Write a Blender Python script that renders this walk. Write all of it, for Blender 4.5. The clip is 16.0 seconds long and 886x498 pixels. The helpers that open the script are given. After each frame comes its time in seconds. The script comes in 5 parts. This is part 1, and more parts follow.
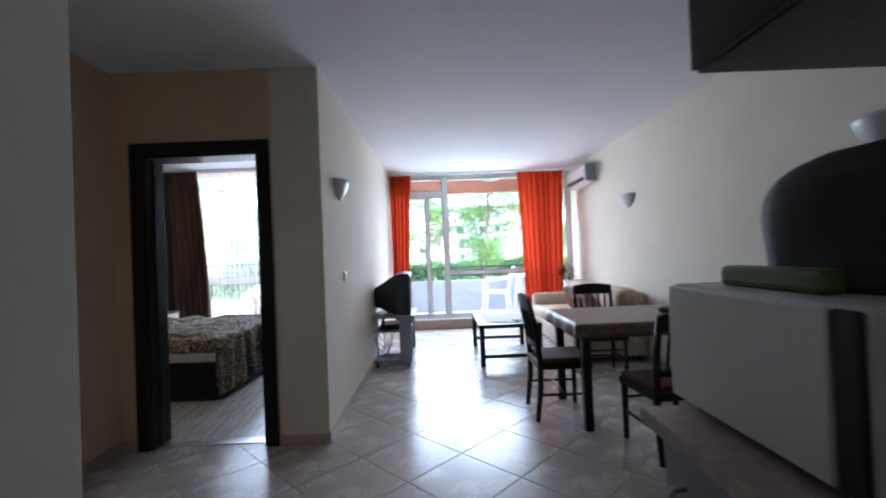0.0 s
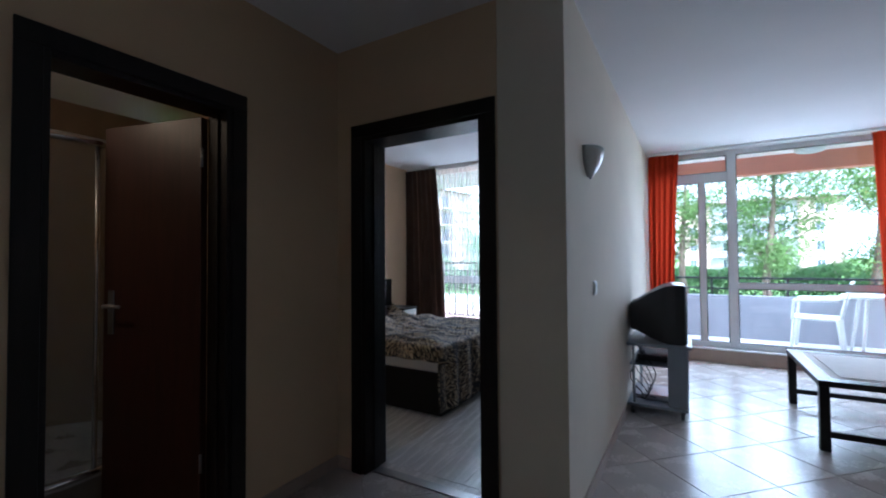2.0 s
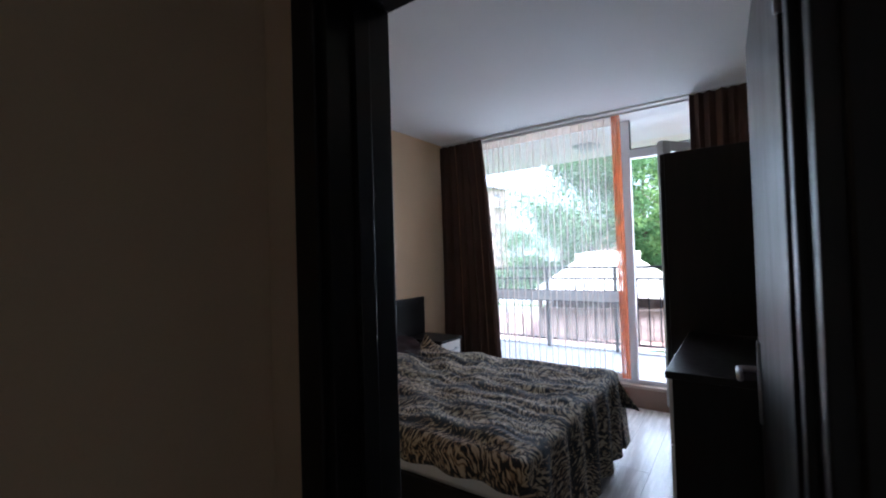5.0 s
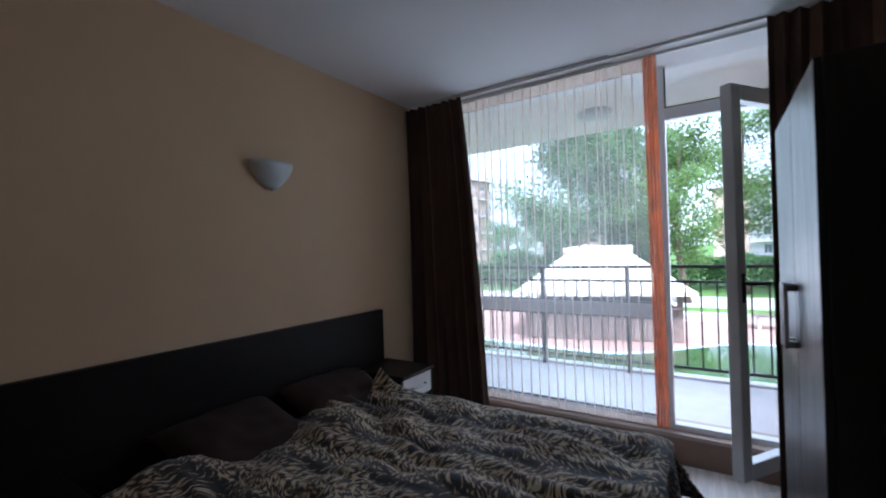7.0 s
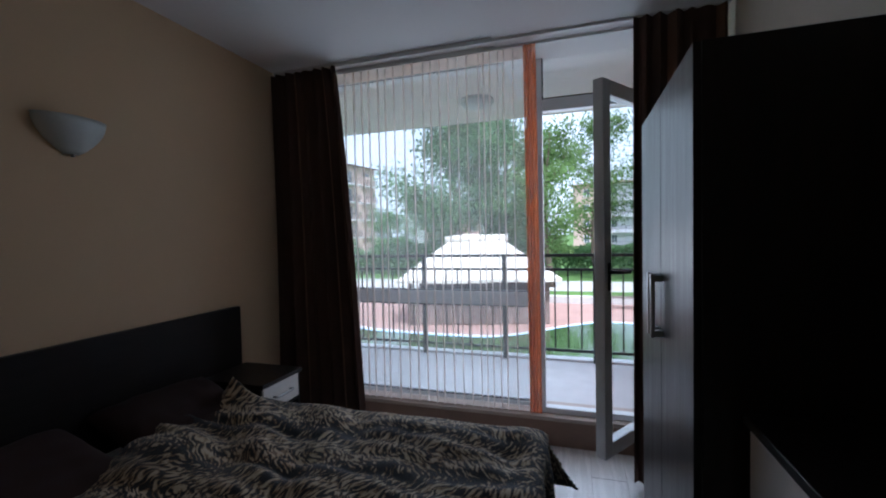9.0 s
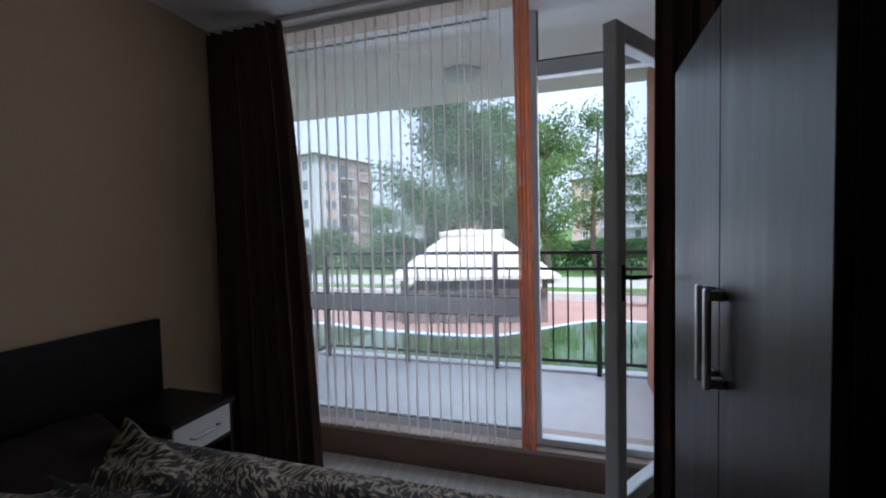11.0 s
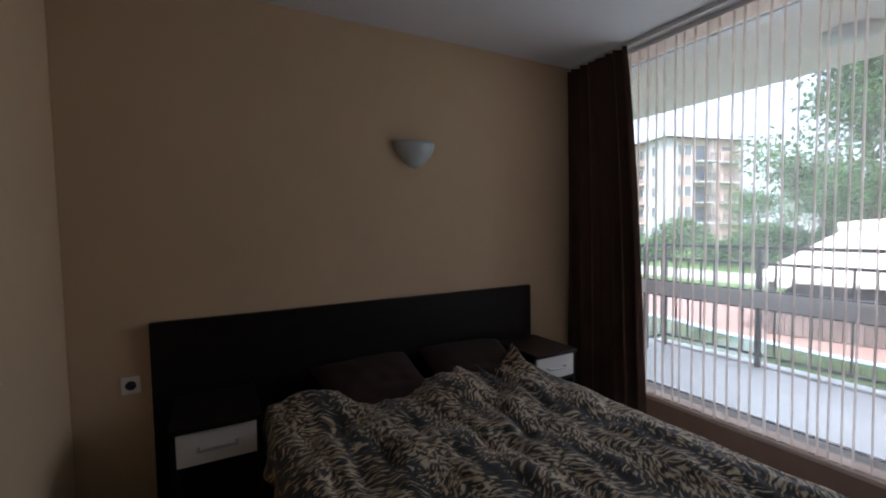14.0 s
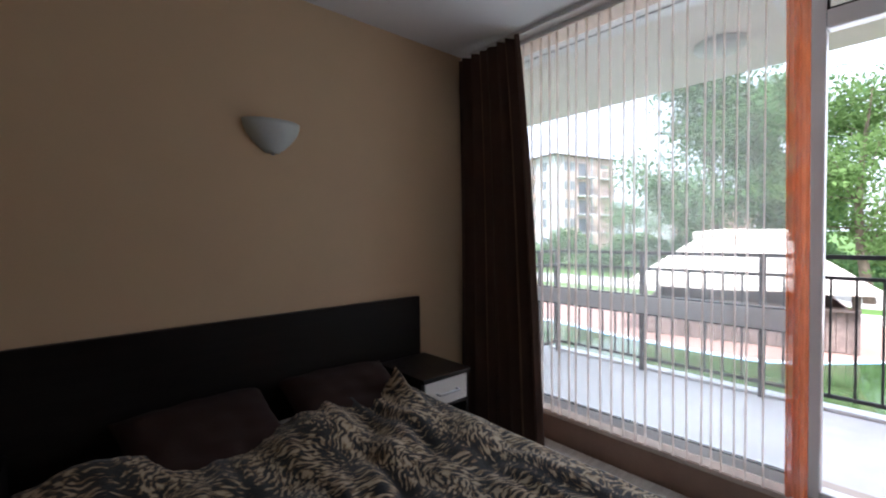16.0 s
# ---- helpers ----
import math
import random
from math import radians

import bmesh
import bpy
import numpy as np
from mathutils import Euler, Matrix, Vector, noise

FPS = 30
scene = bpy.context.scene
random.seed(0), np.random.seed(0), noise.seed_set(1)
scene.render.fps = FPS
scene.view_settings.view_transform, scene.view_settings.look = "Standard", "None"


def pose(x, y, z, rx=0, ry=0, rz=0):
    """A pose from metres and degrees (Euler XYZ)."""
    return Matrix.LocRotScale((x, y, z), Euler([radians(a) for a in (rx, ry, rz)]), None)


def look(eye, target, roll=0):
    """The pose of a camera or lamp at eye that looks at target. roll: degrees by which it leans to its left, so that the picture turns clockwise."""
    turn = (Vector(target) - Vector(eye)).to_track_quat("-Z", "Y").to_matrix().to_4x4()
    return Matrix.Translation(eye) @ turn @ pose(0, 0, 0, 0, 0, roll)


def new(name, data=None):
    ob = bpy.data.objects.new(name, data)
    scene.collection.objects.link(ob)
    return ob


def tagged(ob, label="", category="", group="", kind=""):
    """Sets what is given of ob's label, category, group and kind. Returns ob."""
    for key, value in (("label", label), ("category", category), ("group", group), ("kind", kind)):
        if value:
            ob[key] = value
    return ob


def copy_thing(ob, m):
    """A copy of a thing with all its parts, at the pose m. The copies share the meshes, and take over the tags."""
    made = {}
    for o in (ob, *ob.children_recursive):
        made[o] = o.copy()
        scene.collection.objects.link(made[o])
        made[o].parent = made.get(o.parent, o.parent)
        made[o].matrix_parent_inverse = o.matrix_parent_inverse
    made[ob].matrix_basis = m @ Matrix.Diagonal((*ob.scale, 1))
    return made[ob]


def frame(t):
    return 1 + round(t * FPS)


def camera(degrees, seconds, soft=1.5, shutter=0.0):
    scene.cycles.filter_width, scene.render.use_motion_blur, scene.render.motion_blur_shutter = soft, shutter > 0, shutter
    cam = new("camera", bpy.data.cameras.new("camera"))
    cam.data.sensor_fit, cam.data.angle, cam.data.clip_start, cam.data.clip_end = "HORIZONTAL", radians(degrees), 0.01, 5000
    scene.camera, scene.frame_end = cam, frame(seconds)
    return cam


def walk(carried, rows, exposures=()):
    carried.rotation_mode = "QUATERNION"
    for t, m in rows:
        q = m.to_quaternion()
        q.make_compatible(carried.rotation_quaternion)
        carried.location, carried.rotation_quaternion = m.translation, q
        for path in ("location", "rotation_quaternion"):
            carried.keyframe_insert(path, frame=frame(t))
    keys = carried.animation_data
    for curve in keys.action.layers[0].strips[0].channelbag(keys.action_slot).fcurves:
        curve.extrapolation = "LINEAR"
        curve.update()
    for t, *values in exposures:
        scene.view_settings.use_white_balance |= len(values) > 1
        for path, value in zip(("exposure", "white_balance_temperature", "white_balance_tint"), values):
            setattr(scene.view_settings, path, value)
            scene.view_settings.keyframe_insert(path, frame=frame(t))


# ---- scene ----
cam = camera(92.6, 16.0, soft=2.0, shutter=0.25)
PATH = [
    (0, (0.011, -0.115, 1.268), (0.027, 1.884, 1.29), -2.3),
    (0.5, (-0.027, 0.1, 1.255), (-0.402, 2.065, 1.251), -0.3),
    (1, (-0.113, 0.376, 1.267), (-0.577, 2.321, 1.302), -1.3),
    (1.5, (-0.202, 0.596, 1.275), (-0.889, 2.474, 1.274), -1.5),
    (2, (-0.292, 0.845, 1.284), (-1.307, 2.567, 1.332), -0.4),
    (2.5, (-0.419, 1.064, 1.272), (-1.514, 2.738, 1.28), -1.2),
    (3, (-0.587, 1.263, 1.294), (-1.665, 2.947, 1.342), -2.9),
    (3.5, (-0.757, 1.497, 1.272), (-1.945, 3.105, 1.325), -2.2),
    (3.7, (-0.802, 1.595, 1.282), (-2.013, 3.185, 1.361), -1.5),
    (5.8, (-1.528, 2.625, 1.43), (-2.52, 4.362, 1.435), -1.9),
    (6, (-1.551, 2.73, 1.425), (-2.462, 4.51, 1.436), -2.3),
    (6.5, (-1.7, 2.995, 1.451), (-2.503, 4.826, 1.405), -3.1),
    (7, (-1.833, 3.212, 1.432), (-2.925, 4.888, 1.44), -1.8),
    (7.5, (-1.926, 3.371, 1.437), (-3.061, 5.018, 1.458), -1.5),
    (8, (-1.926, 3.416, 1.444), (-2.669, 5.273, 1.417), -2.0),
    (8.5, (-1.916, 3.416, 1.435), (-2.566, 5.305, 1.346), -2.2),
    (9, (-1.894, 3.436, 1.432), (-2.498, 5.341, 1.368), -1.2),
    (9.2, (-1.877, 3.454, 1.428), (-2.492, 5.356, 1.356), -0.3),
    (11.3, (-1.92, 4.04, 1.421), (-2.504, 5.951, 1.327), -1.8),
    (11.5, (-1.916, 4.054, 1.41), (-2.393, 5.993, 1.289), -3.5),
    (12, (-1.863, 4.03, 1.41), (-2.21, 5.992, 1.236), -3.0),
    (12.5, (-1.744, 3.908, 1.408), (-2.793, 5.589, 1.132), -1.3),
    (13, (-1.648, 3.746, 1.391), (-3.236, 4.952, 1.232), -2.9),
    (13.5, (-1.561, 3.619, 1.425), (-3.288, 4.612, 1.251), -1.6),
    (14, (-1.55, 3.593, 1.439), (-3.309, 4.539, 1.336), -1.0),
    (14.5, (-1.544, 3.602, 1.443), (-3.276, 4.597, 1.333), -0.8),
    (15, (-1.625, 3.661, 1.414), (-3.313, 4.712, 1.204), -1.3),
    (15.5, (-1.733, 3.798, 1.407), (-3.332, 4.998, 1.453), -2.7),
    (16, (-1.82, 3.934, 1.396), (-3.322, 5.252, 1.33), -0.8),
]
walk(cam, [(t, look(eye, target, roll)) for t, eye, target, roll in PATH], exposures=[(0, 3.25, 5200, 11), (0.5, 2.6, 4950, 10), (2, 2.6, 4900, 9), (3.5, 2.55, 5050, 9), (6, 2.15, 5200, 13), (7, 1.7, 5100, 11), (7.5, 1.55, 5150, 11), (8, 1.35, 5200, 11), (9, 1.05, 5250, 11), (12, 0.76, 5300, 11), (13, 0.72, 5300, 11), (13.5, 1.0, 5400, 12), (14, 1.55, 5700, 12), (14.5, 1.9, 5750, 13), (16, 1.82, 5800, 13)])

# world, sun and large lights
world = bpy.data.worlds.new("world")
scene.world = world
world.use_nodes = True
wn = world.node_tree
bg = wn.nodes["Background"]
sky = wn.nodes.new("ShaderNodeTexSky")
sky.sky_type = "NISHITA"
sky.sun_disc = False
sky.sun_elevation, sky.sun_rotation = radians(52), radians(145)
sky.air_density, sky.dust_density = 0.7, 9.0
veil = wn.nodes.new("ShaderNodeMix")
veil.data_type = "RGBA"
veil.inputs[0].default_value = 0.65  # even high cloud in front of the blue
veil.inputs[7].default_value = (6.3, 6.6, 7.0, 1)
wn.links.new(sky.outputs[0], veil.inputs[6])
wn.links.new(veil.outputs[2], bg.inputs[0])
bg.inputs[1].default_value = 0.15
sun = new("sun", bpy.data.lights.new("sun", "SUN"))
sun.data.energy, sun.data.angle, sun.data.color = 2.4, radians(8), (1, 0.96, 0.9)
sun.rotation_euler = Vector((-math.sin(radians(145)) * math.cos(radians(52)), -math.cos(radians(145)) * math.cos(radians(52)), -math.sin(radians(52)))).to_track_quat("-Z", "Y").to_euler()


def window_light(x, y, z, w, h, power, down):
    """Sky light that enters through a window opening, aimed into the room."""
    d = bpy.data.lights.new("window_light", "AREA")
    d.shape, d.size, d.size_y, d.energy, d.color = "RECTANGLE", w, h, power, (0.90, 0.95, 1.0)
    o = new("window_light", d)
    o.matrix_world = look((x, y, z), (x, y - 1, z - down))
    return o


window_light(-2.45, 7.3, 1.5, 2.3, 1.9, 11, 0.6)
window_light(0.4, 7.85, 1.6, 1.8, 1.7, 16, 0.9)

# ---- materials ----


def material(name, color, rough=0.6, metal=0.0, var=0.12, scale=6.0, fine=90.0, bump=0.15, random_tint=0.0, spec=0.5, stretch=(1, 1, 1)):
    """A surface with coarse and fine colour variation and relief, in object space metres."""
    m = bpy.data.materials.new(name)
    m.use_nodes = True
    n, l = m.node_tree.nodes, m.node_tree.links
    b = n["Principled BSDF"]
    b.inputs["Roughness"].default_value, b.inputs["Metallic"].default_value = rough, metal
    b.inputs["Specular IOR Level"].default_value = spec
    tc = n.new("ShaderNodeTexCoord")
    mp = n.new("ShaderNodeMapping")
    mp.inputs["Scale"].default_value = stretch
    l.new(tc.outputs["Object"], mp.inputs[0])
    a, f = n.new("ShaderNodeTexNoise"), n.new("ShaderNodeTexNoise")
    a.inputs["Scale"].default_value, a.inputs["Detail"].default_value = scale, 4
    f.inputs["Scale"].default_value, f.inputs["Detail"].default_value = fine, 3
    l.new(mp.outputs[0], a.inputs[0])
    l.new(mp.outputs[0], f.inputs[0])
    mix = n.new("ShaderNodeMath")
    mix.operation = "MULTIPLY_ADD"
    mix.inputs[1].default_value = 0.4
    l.new(f.outputs[0], mix.inputs[0])
    l.new(a.outputs[0], mix.inputs[2])
    ramp = n.new("ShaderNodeMapRange")
    ramp.inputs[1].default_value, ramp.inputs[2].default_value = 0.4, 1.0
    ramp.inputs[3].default_value, ramp.inputs[4].default_value = 1 - var, 1 + var
    l.new(mix.outputs[0], ramp.inputs[0])
    value = ramp.outputs[0]
    if random_tint:
        info = n.new("ShaderNodeObjectInfo")
        r = n.new("ShaderNodeMapRange")
        r.inputs[3].default_value, r.inputs[4].default_value = 1 - random_tint, 1 + random_tint
        l.new(info.outputs["Random"], r.inputs[0])
        mu = n.new("ShaderNodeMath")
        mu.operation = "MULTIPLY"
        l.new(value, mu.inputs[0])
        l.new(r.outputs[0], mu.inputs[1])
        value = mu.outputs[0]
    vm = n.new("ShaderNodeVectorMath")
    vm.operation = "SCALE"
    vm.inputs[0].default_value = color[:3]
    l.new(value, vm.inputs["Scale"])
    l.new(vm.outputs[0], b.inputs["Base Color"])
    if bump:
        bn = n.new("ShaderNodeBump")
        bn.inputs["Strength"].default_value, bn.inputs["Distance"].default_value = bump, 0.003
        l.new(mix.outputs[0], bn.inputs["Height"])
        l.new(bn.outputs[0], b.inputs["Normal"])
    rr = n.new("ShaderNodeMapRange")
    rr.inputs[1].default_value, rr.inputs[2].default_value = 0.3, 1.1
    rr.inputs[3].default_value, rr.inputs[4].default_value = max(0.02, rough - 0.08), min(1, rough + 0.08)
    l.new(mix.outputs[0], rr.inputs[0])
    l.new(rr.outputs[0], b.inputs["Roughness"])
    return m


def see_through(name, color, opacity, spread=0.0):
    """Thin cloth or leaves: part of the light goes straight through, the rest is scattered on both sides. spread: how much the colour varies."""
    m = bpy.data.materials.new(name)
    m.use_nodes = True
    n, l = m.node_tree.nodes, m.node_tree.links
    n.remove(n["Principled BSDF"])
    d, tl, tr = n.new("ShaderNodeBsdfDiffuse"), n.new("ShaderNodeBsdfTranslucent"), n.new("ShaderNodeBsdfTransparent")
    d.inputs[0].default_value = tl.inputs[0].default_value = (*color, 1)
    m1, m2 = n.new("ShaderNodeMixShader"), n.new("ShaderNodeMixShader")
    if spread:
        oc, vn, vr, vs = n.new("ShaderNodeTexCoord"), n.new("ShaderNodeTexNoise"), n.new("ShaderNodeMapRange"), n.new("ShaderNodeVectorMath")
        vn.inputs["Scale"].default_value, vn.inputs["Detail"].default_value = 0.9, 5
        vr.inputs[1].default_value, vr.inputs[2].default_value = 0.3, 0.7
        vr.inputs[3].default_value, vr.inputs[4].default_value = 1 - spread, 1 + spread
        vs.operation = "SCALE"
        vs.inputs[0].default_value = color
        l.new(oc.outputs["Object"], vn.inputs[0])
        l.new(vn.outputs[0], vr.inputs[0])
        l.new(vr.outputs[0], vs.inputs["Scale"])
        l.new(vs.outputs[0], d.inputs[0])
        l.new(vs.outputs[0], tl.inputs[0])
    m1.inputs[0].default_value = 0.55
    l.new(d.outputs[0], m1.inputs[1])
    l.new(tl.outputs[0], m1.inputs[2])
    tc, wv = n.new("ShaderNodeTexCoord"), n.new("ShaderNodeTexNoise")
    wv.inputs["Scale"].default_value = 9
    l.new(tc.outputs["Object"], wv.inputs[0])
    mr = n.new("ShaderNodeMapRange")
    mr.inputs[1].default_value, mr.inputs[2].default_value = 0.3, 0.7
    mr.inputs[3].default_value, mr.inputs[4].default_value = opacity * 0.8, min(1, opacity * 1.2)
    l.new(wv.outputs[0], mr.inputs[0])
    l.new(mr.outputs[0], m2.inputs[0])
    l.new(tr.outputs[0], m2.inputs[1])
    l.new(m1.outputs[0], m2.inputs[2])
    l.new(m2.outputs[0], n["Material Output"].inputs[0])
    return m


def pane_material(name, tint, gloss):
    m = bpy.data.materials.new(name)
    m.use_nodes = True
    n, l = m.node_tree.nodes, m.node_tree.links
    n.remove(n["Principled BSDF"])
    g, tr, fr, mx = n.new("ShaderNodeBsdfGlossy"), n.new("ShaderNodeBsdfTransparent"), n.new("ShaderNodeLayerWeight"), n.new("ShaderNodeMixShader")
    g.inputs["Roughness"].default_value = gloss
    tr.inputs[0].default_value = (*tint, 1)
    pw, sc = n.new("ShaderNodeMath"), n.new("ShaderNodeMath")
    pw.operation, sc.operation = "POWER", "MULTIPLY_ADD"
    pw.inputs[1].default_value = 4.0
    sc.inputs[1].default_value, sc.inputs[2].default_value = 0.45, 0.03
    l.new(fr.outputs["Facing"], pw.inputs[0])
    l.new(pw.outputs[0], sc.inputs[0])
    l.new(sc.outputs[0], mx.inputs[0])
    l.new(tr.outputs[0], mx.inputs[1])
    l.new(g.outputs[0], mx.inputs[2])
    l.new(mx.outputs[0], n["Material Output"].inputs[0])
    return m


def fur_material(name):
    """Tiger print: cream, tan and black-grey streaks, broken up at two scales, with soft relief."""
    m = bpy.data.materials.new(name)
    m.use_nodes = True
    n, l = m.node_tree.nodes, m.node_tree.links
    b = n["Principled BSDF"]
    b.inputs["Roughness"].default_value = 0.85
    b.inputs["Sheen Weight"].default_value = 0.15
    uv = n.new("ShaderNodeTexCoord")
    mp = n.new("ShaderNodeMapping")
    mp.inputs["Rotation"].default_value = (0, 0, radians(-10))
    l.new(uv.outputs["UV"], mp.inputs[0])
    warp = n.new("ShaderNodeTexNoise")
    warp.inputs["Scale"].default_value, warp.inputs["Detail"].default_value = 4.5, 3
    l.new(mp.outputs[0], warp.inputs[0])
    add = n.new("ShaderNodeVectorMath")
    add.operation = "MULTIPLY_ADD"
    add.inputs[1].default_value = (0.17, 0.20, 0.0)
    l.new(warp.outputs["Color"], add.inputs[0])
    l.new(mp.outputs[0], add.inputs[2])
    sep = n.new("ShaderNodeSeparateXYZ")
    l.new(add.outputs[0], sep.inputs[0])

    def calc(op, a, b, c=0.0):
        k = n.new("ShaderNodeMath")
        k.operation = op
        for socket, v in zip(k.inputs, (a, b, c)):
            if isinstance(v, (int, float)):
                socket.default_value = v
            else:
                l.new(v, socket)
        return k.outputs[0]

    spine = calc("PINGPONG", sep.outputs[1], 0.15)   # distance from the dark spines of the print
    lean = calc("MULTIPLY_ADD", spine, 0.55, sep.outputs[0])
    co = n.new("ShaderNodeCombineXYZ")
    l.new(calc("MULTIPLY", lean, 80.0), co.inputs[0])
    l.new(calc("MULTIPLY", sep.outputs[1], 33.0), co.inputs[1])
    st = n.new("ShaderNodeTexNoise")
    st.inputs["Scale"].default_value, st.inputs["Detail"].default_value, st.inputs["Roughness"].default_value = 1.0, 1.4, 0.5
    l.new(co.outputs[0], st.inputs[0])
    near = calc("MULTIPLY_ADD", spine, -13.0, 1.0)
    near = calc("MAXIMUM", near, 0.0)
    su = n.new("ShaderNodeMath")
    su.operation = "MULTIPLY_ADD"
    su.inputs[1].default_value = -0.11
    l.new(near, su.inputs[0])
    l.new(calc("ADD", st.outputs[0], 0.075), su.inputs[2])
    cr = n.new("ShaderNodeValToRGB")
    e = cr.color_ramp.elements
    e[0].position, e[0].color = 0.535, (0.010, 0.012, 0.014, 1)
    e[1].position, e[1].color = 0.66, (0.50, 0.41, 0.28, 1)
    k = e.new(0.555)
    k.color = (0.075, 0.045, 0.024, 1)
    k = e.new(0.595)
    k.color = (0.28, 0.19, 0.10, 1)
    l.new(su.outputs[0], cr.inputs[0])
    l.new(cr.outputs[0], b.inputs["Base Color"])
    fz = n.new("ShaderNodeTexNoise")
    fz.inputs["Scale"].default_value = 160
    l.new(mp.outputs[0], fz.inputs[0])
    bn = n.new("ShaderNodeBump")
    bn.inputs["Strength"].default_value, bn.inputs["Distance"].default_value = 0.5, 0.006
    l.new(fz.outputs[0], bn.inputs["Height"])
    l.new(bn.outputs[0], b.inputs["Normal"])
    return m


PLASTER = material("cream_plaster", (0.62, 0.455, 0.290), 0.9, var=0.05, scale=2.5, fine=140, bump=0.25)
PLASTER_HALL = material("warm_white_plaster", (0.70, 0.635, 0.53), 0.9, var=0.05, scale=2.5, fine=140, bump=0.25)
CEILING = material("white_ceiling_paint", (0.78, 0.77, 0.78), 0.9, var=0.03, scale=2, fine=120, bump=0.15)
TILE = material("beige_floor_tile", (0.49, 0.44, 0.40), 0.26, var=0.08, scale=5, fine=60, bump=0.03, random_tint=0.05)
PLANK = material("light_grey_laminate", (0.70, 0.67, 0.64), 0.27, var=0.07, scale=3, fine=45, bump=0.03, random_tint=0.025, stretch=(9, 0.9, 9))
PLANK_BASE = material("laminate_joint", (0.50, 0.47, 0.44), 0.9, var=0.15, scale=20)
GROUT = material("grout", (0.40, 0.345, 0.30), 0.9, var=0.15, scale=20)
WENGE = material("wenge_wood", (0.012, 0.009, 0.008), 0.36, spec=0.28, var=0.35, scale=4, fine=40, bump=0.12, stretch=(9, 9, 0.8))
WENGE_H = material("wenge_wood_across", (0.010, 0.008, 0.007), 0.5, spec=0.2, var=0.35, scale=4, fine=40, bump=0.12, stretch=(9, 0.8, 9))
DOORWOOD = material("brown_door_veneer", (0.060, 0.022, 0.015), 0.4, var=0.3, scale=4, fine=40, bump=0.1, stretch=(9, 9, 0.8))
WHITE_FRONT = material("white_laminate", (0.72, 0.70, 0.67), 0.35, var=0.05, scale=7, bump=0.03)
PVC = material("white_pvc", (0.76, 0.77, 0.78), 0.35, var=0.04, scale=5, bump=0.03)
RUBBER = material("black_rubber_seal", (0.02, 0.02, 0.02), 0.6, var=0.1, bump=0)
CHROME = material("chrome", (0.72, 0.72, 0.74), 0.18, 1.0, var=0.05, bump=0.02)
STEEL = material("brushed_steel", (0.45, 0.45, 0.46), 0.32, 1.0, var=0.1, bump=0.05)
DARKMETAL = material("dark_painted_iron", (0.03, 0.03, 0.032), 0.5, 0.3, var=0.2, bump=0.1)
BROWN_CURTAIN = material("brown_curtain_cloth", (0.080, 0.043, 0.031), 0.85, var=0.2, scale=5, fine=260, bump=0.35, spec=0.3)
STRIPE_CURTAIN = material("tan_curtain_stripe", (0.19, 0.105, 0.068), 0.85, var=0.2, scale=5, fine=260, bump=0.35, spec=0.3)
ORANGE = see_through("orange_curtain_cloth", (0.38, 0.033, 0.010), 1.25)
SHEER = see_through("sheer_curtain_cloth", (0.88, 0.86, 0.84), 0.22)
SHEER_FOLD = see_through("folded_sheer_cloth", (0.93, 0.82, 0.75), 0.70)
SHEER_ORANGE = see_through("gathered_orange_sheer", (0.64, 0.19, 0.075), 0.88)
GLASS = pane_material("window_glass", (0.97, 0.98, 0.98), 0.02)
SHOWER_GLASS = see_through("frosted_shower_glass", (0.55, 0.60, 0.56), 0.3)
FROST = material("frosted_lamp_glass", (0.50, 0.53, 0.52), 0.35, var=0.06, scale=10, bump=0.05)
FUR = fur_material("tiger_print_fleece")
PILLOW = material("dark_red_pillow_cloth", (0.022, 0.007, 0.005), 0.9, var=0.2, scale=8, fine=300, bump=0.4)
PLASTIC_WHITE = material("white_plastic", (0.75, 0.75, 0.73), 0.4, var=0.04, bump=0.03)
PLASTIC_BLACK = material("black_plastic", (0.018, 0.018, 0.020), 0.42, var=0.15, bump=0.06)
SCREEN = material("dark_screen_glass", (0.015, 0.016, 0.018), 0.12, var=0.05, bump=0)
GREYPANEL = material("grey_laminate", (0.24, 0.26, 0.30), 0.4, var=0.08, bump=0.05)
SOFA = material("beige_sofa_cloth", (0.52, 0.42, 0.32), 0.9, var=0.12, scale=10, fine=260, bump=0.5)
SOFA_PATTERN = material("patterned_cushion_cloth", (0.30, 0.16, 0.13), 0.9, var=0.6, scale=18, fine=200, bump=0.4)
CLOTH = material("brown_patterned_tablecloth", (0.20, 0.135, 0.095), 0.4, var=0.5, scale=14, fine=260, bump=0.3)
CLOTH_LIGHT = material("white_table_runner", (0.74, 0.70, 0.66), 0.85, var=0.08, scale=12, fine=260, bump=0.3)
SEAT_RED = material("dark_red_seat_cloth", (0.10, 0.030, 0.025), 0.85, var=0.4, scale=16, fine=260, bump=0.4)
STONE_SILL = material("beige_sill_tile", (0.42, 0.33, 0.27), 0.45, var=0.12, scale=8, bump=0.1)
BROWN_RISER = material("brown_step_tile", (0.24, 0.15, 0.105), 0.5, var=0.15, scale=8, bump=0.1)
TERRACE = material("terrace_tile", (0.56, 0.55, 0.55), 0.6, var=0.1, scale=6, bump=0.15, random_tint=0.05)
RENDER_OUT = material("white_facade_render", (0.76, 0.70, 0.66), 0.9, var=0.07, scale=3, bump=0.4)
TERRACOTTA = material("terracotta_facade_render", (0.50, 0.20, 0.13), 0.9, var=0.1, scale=3, bump=0.4)
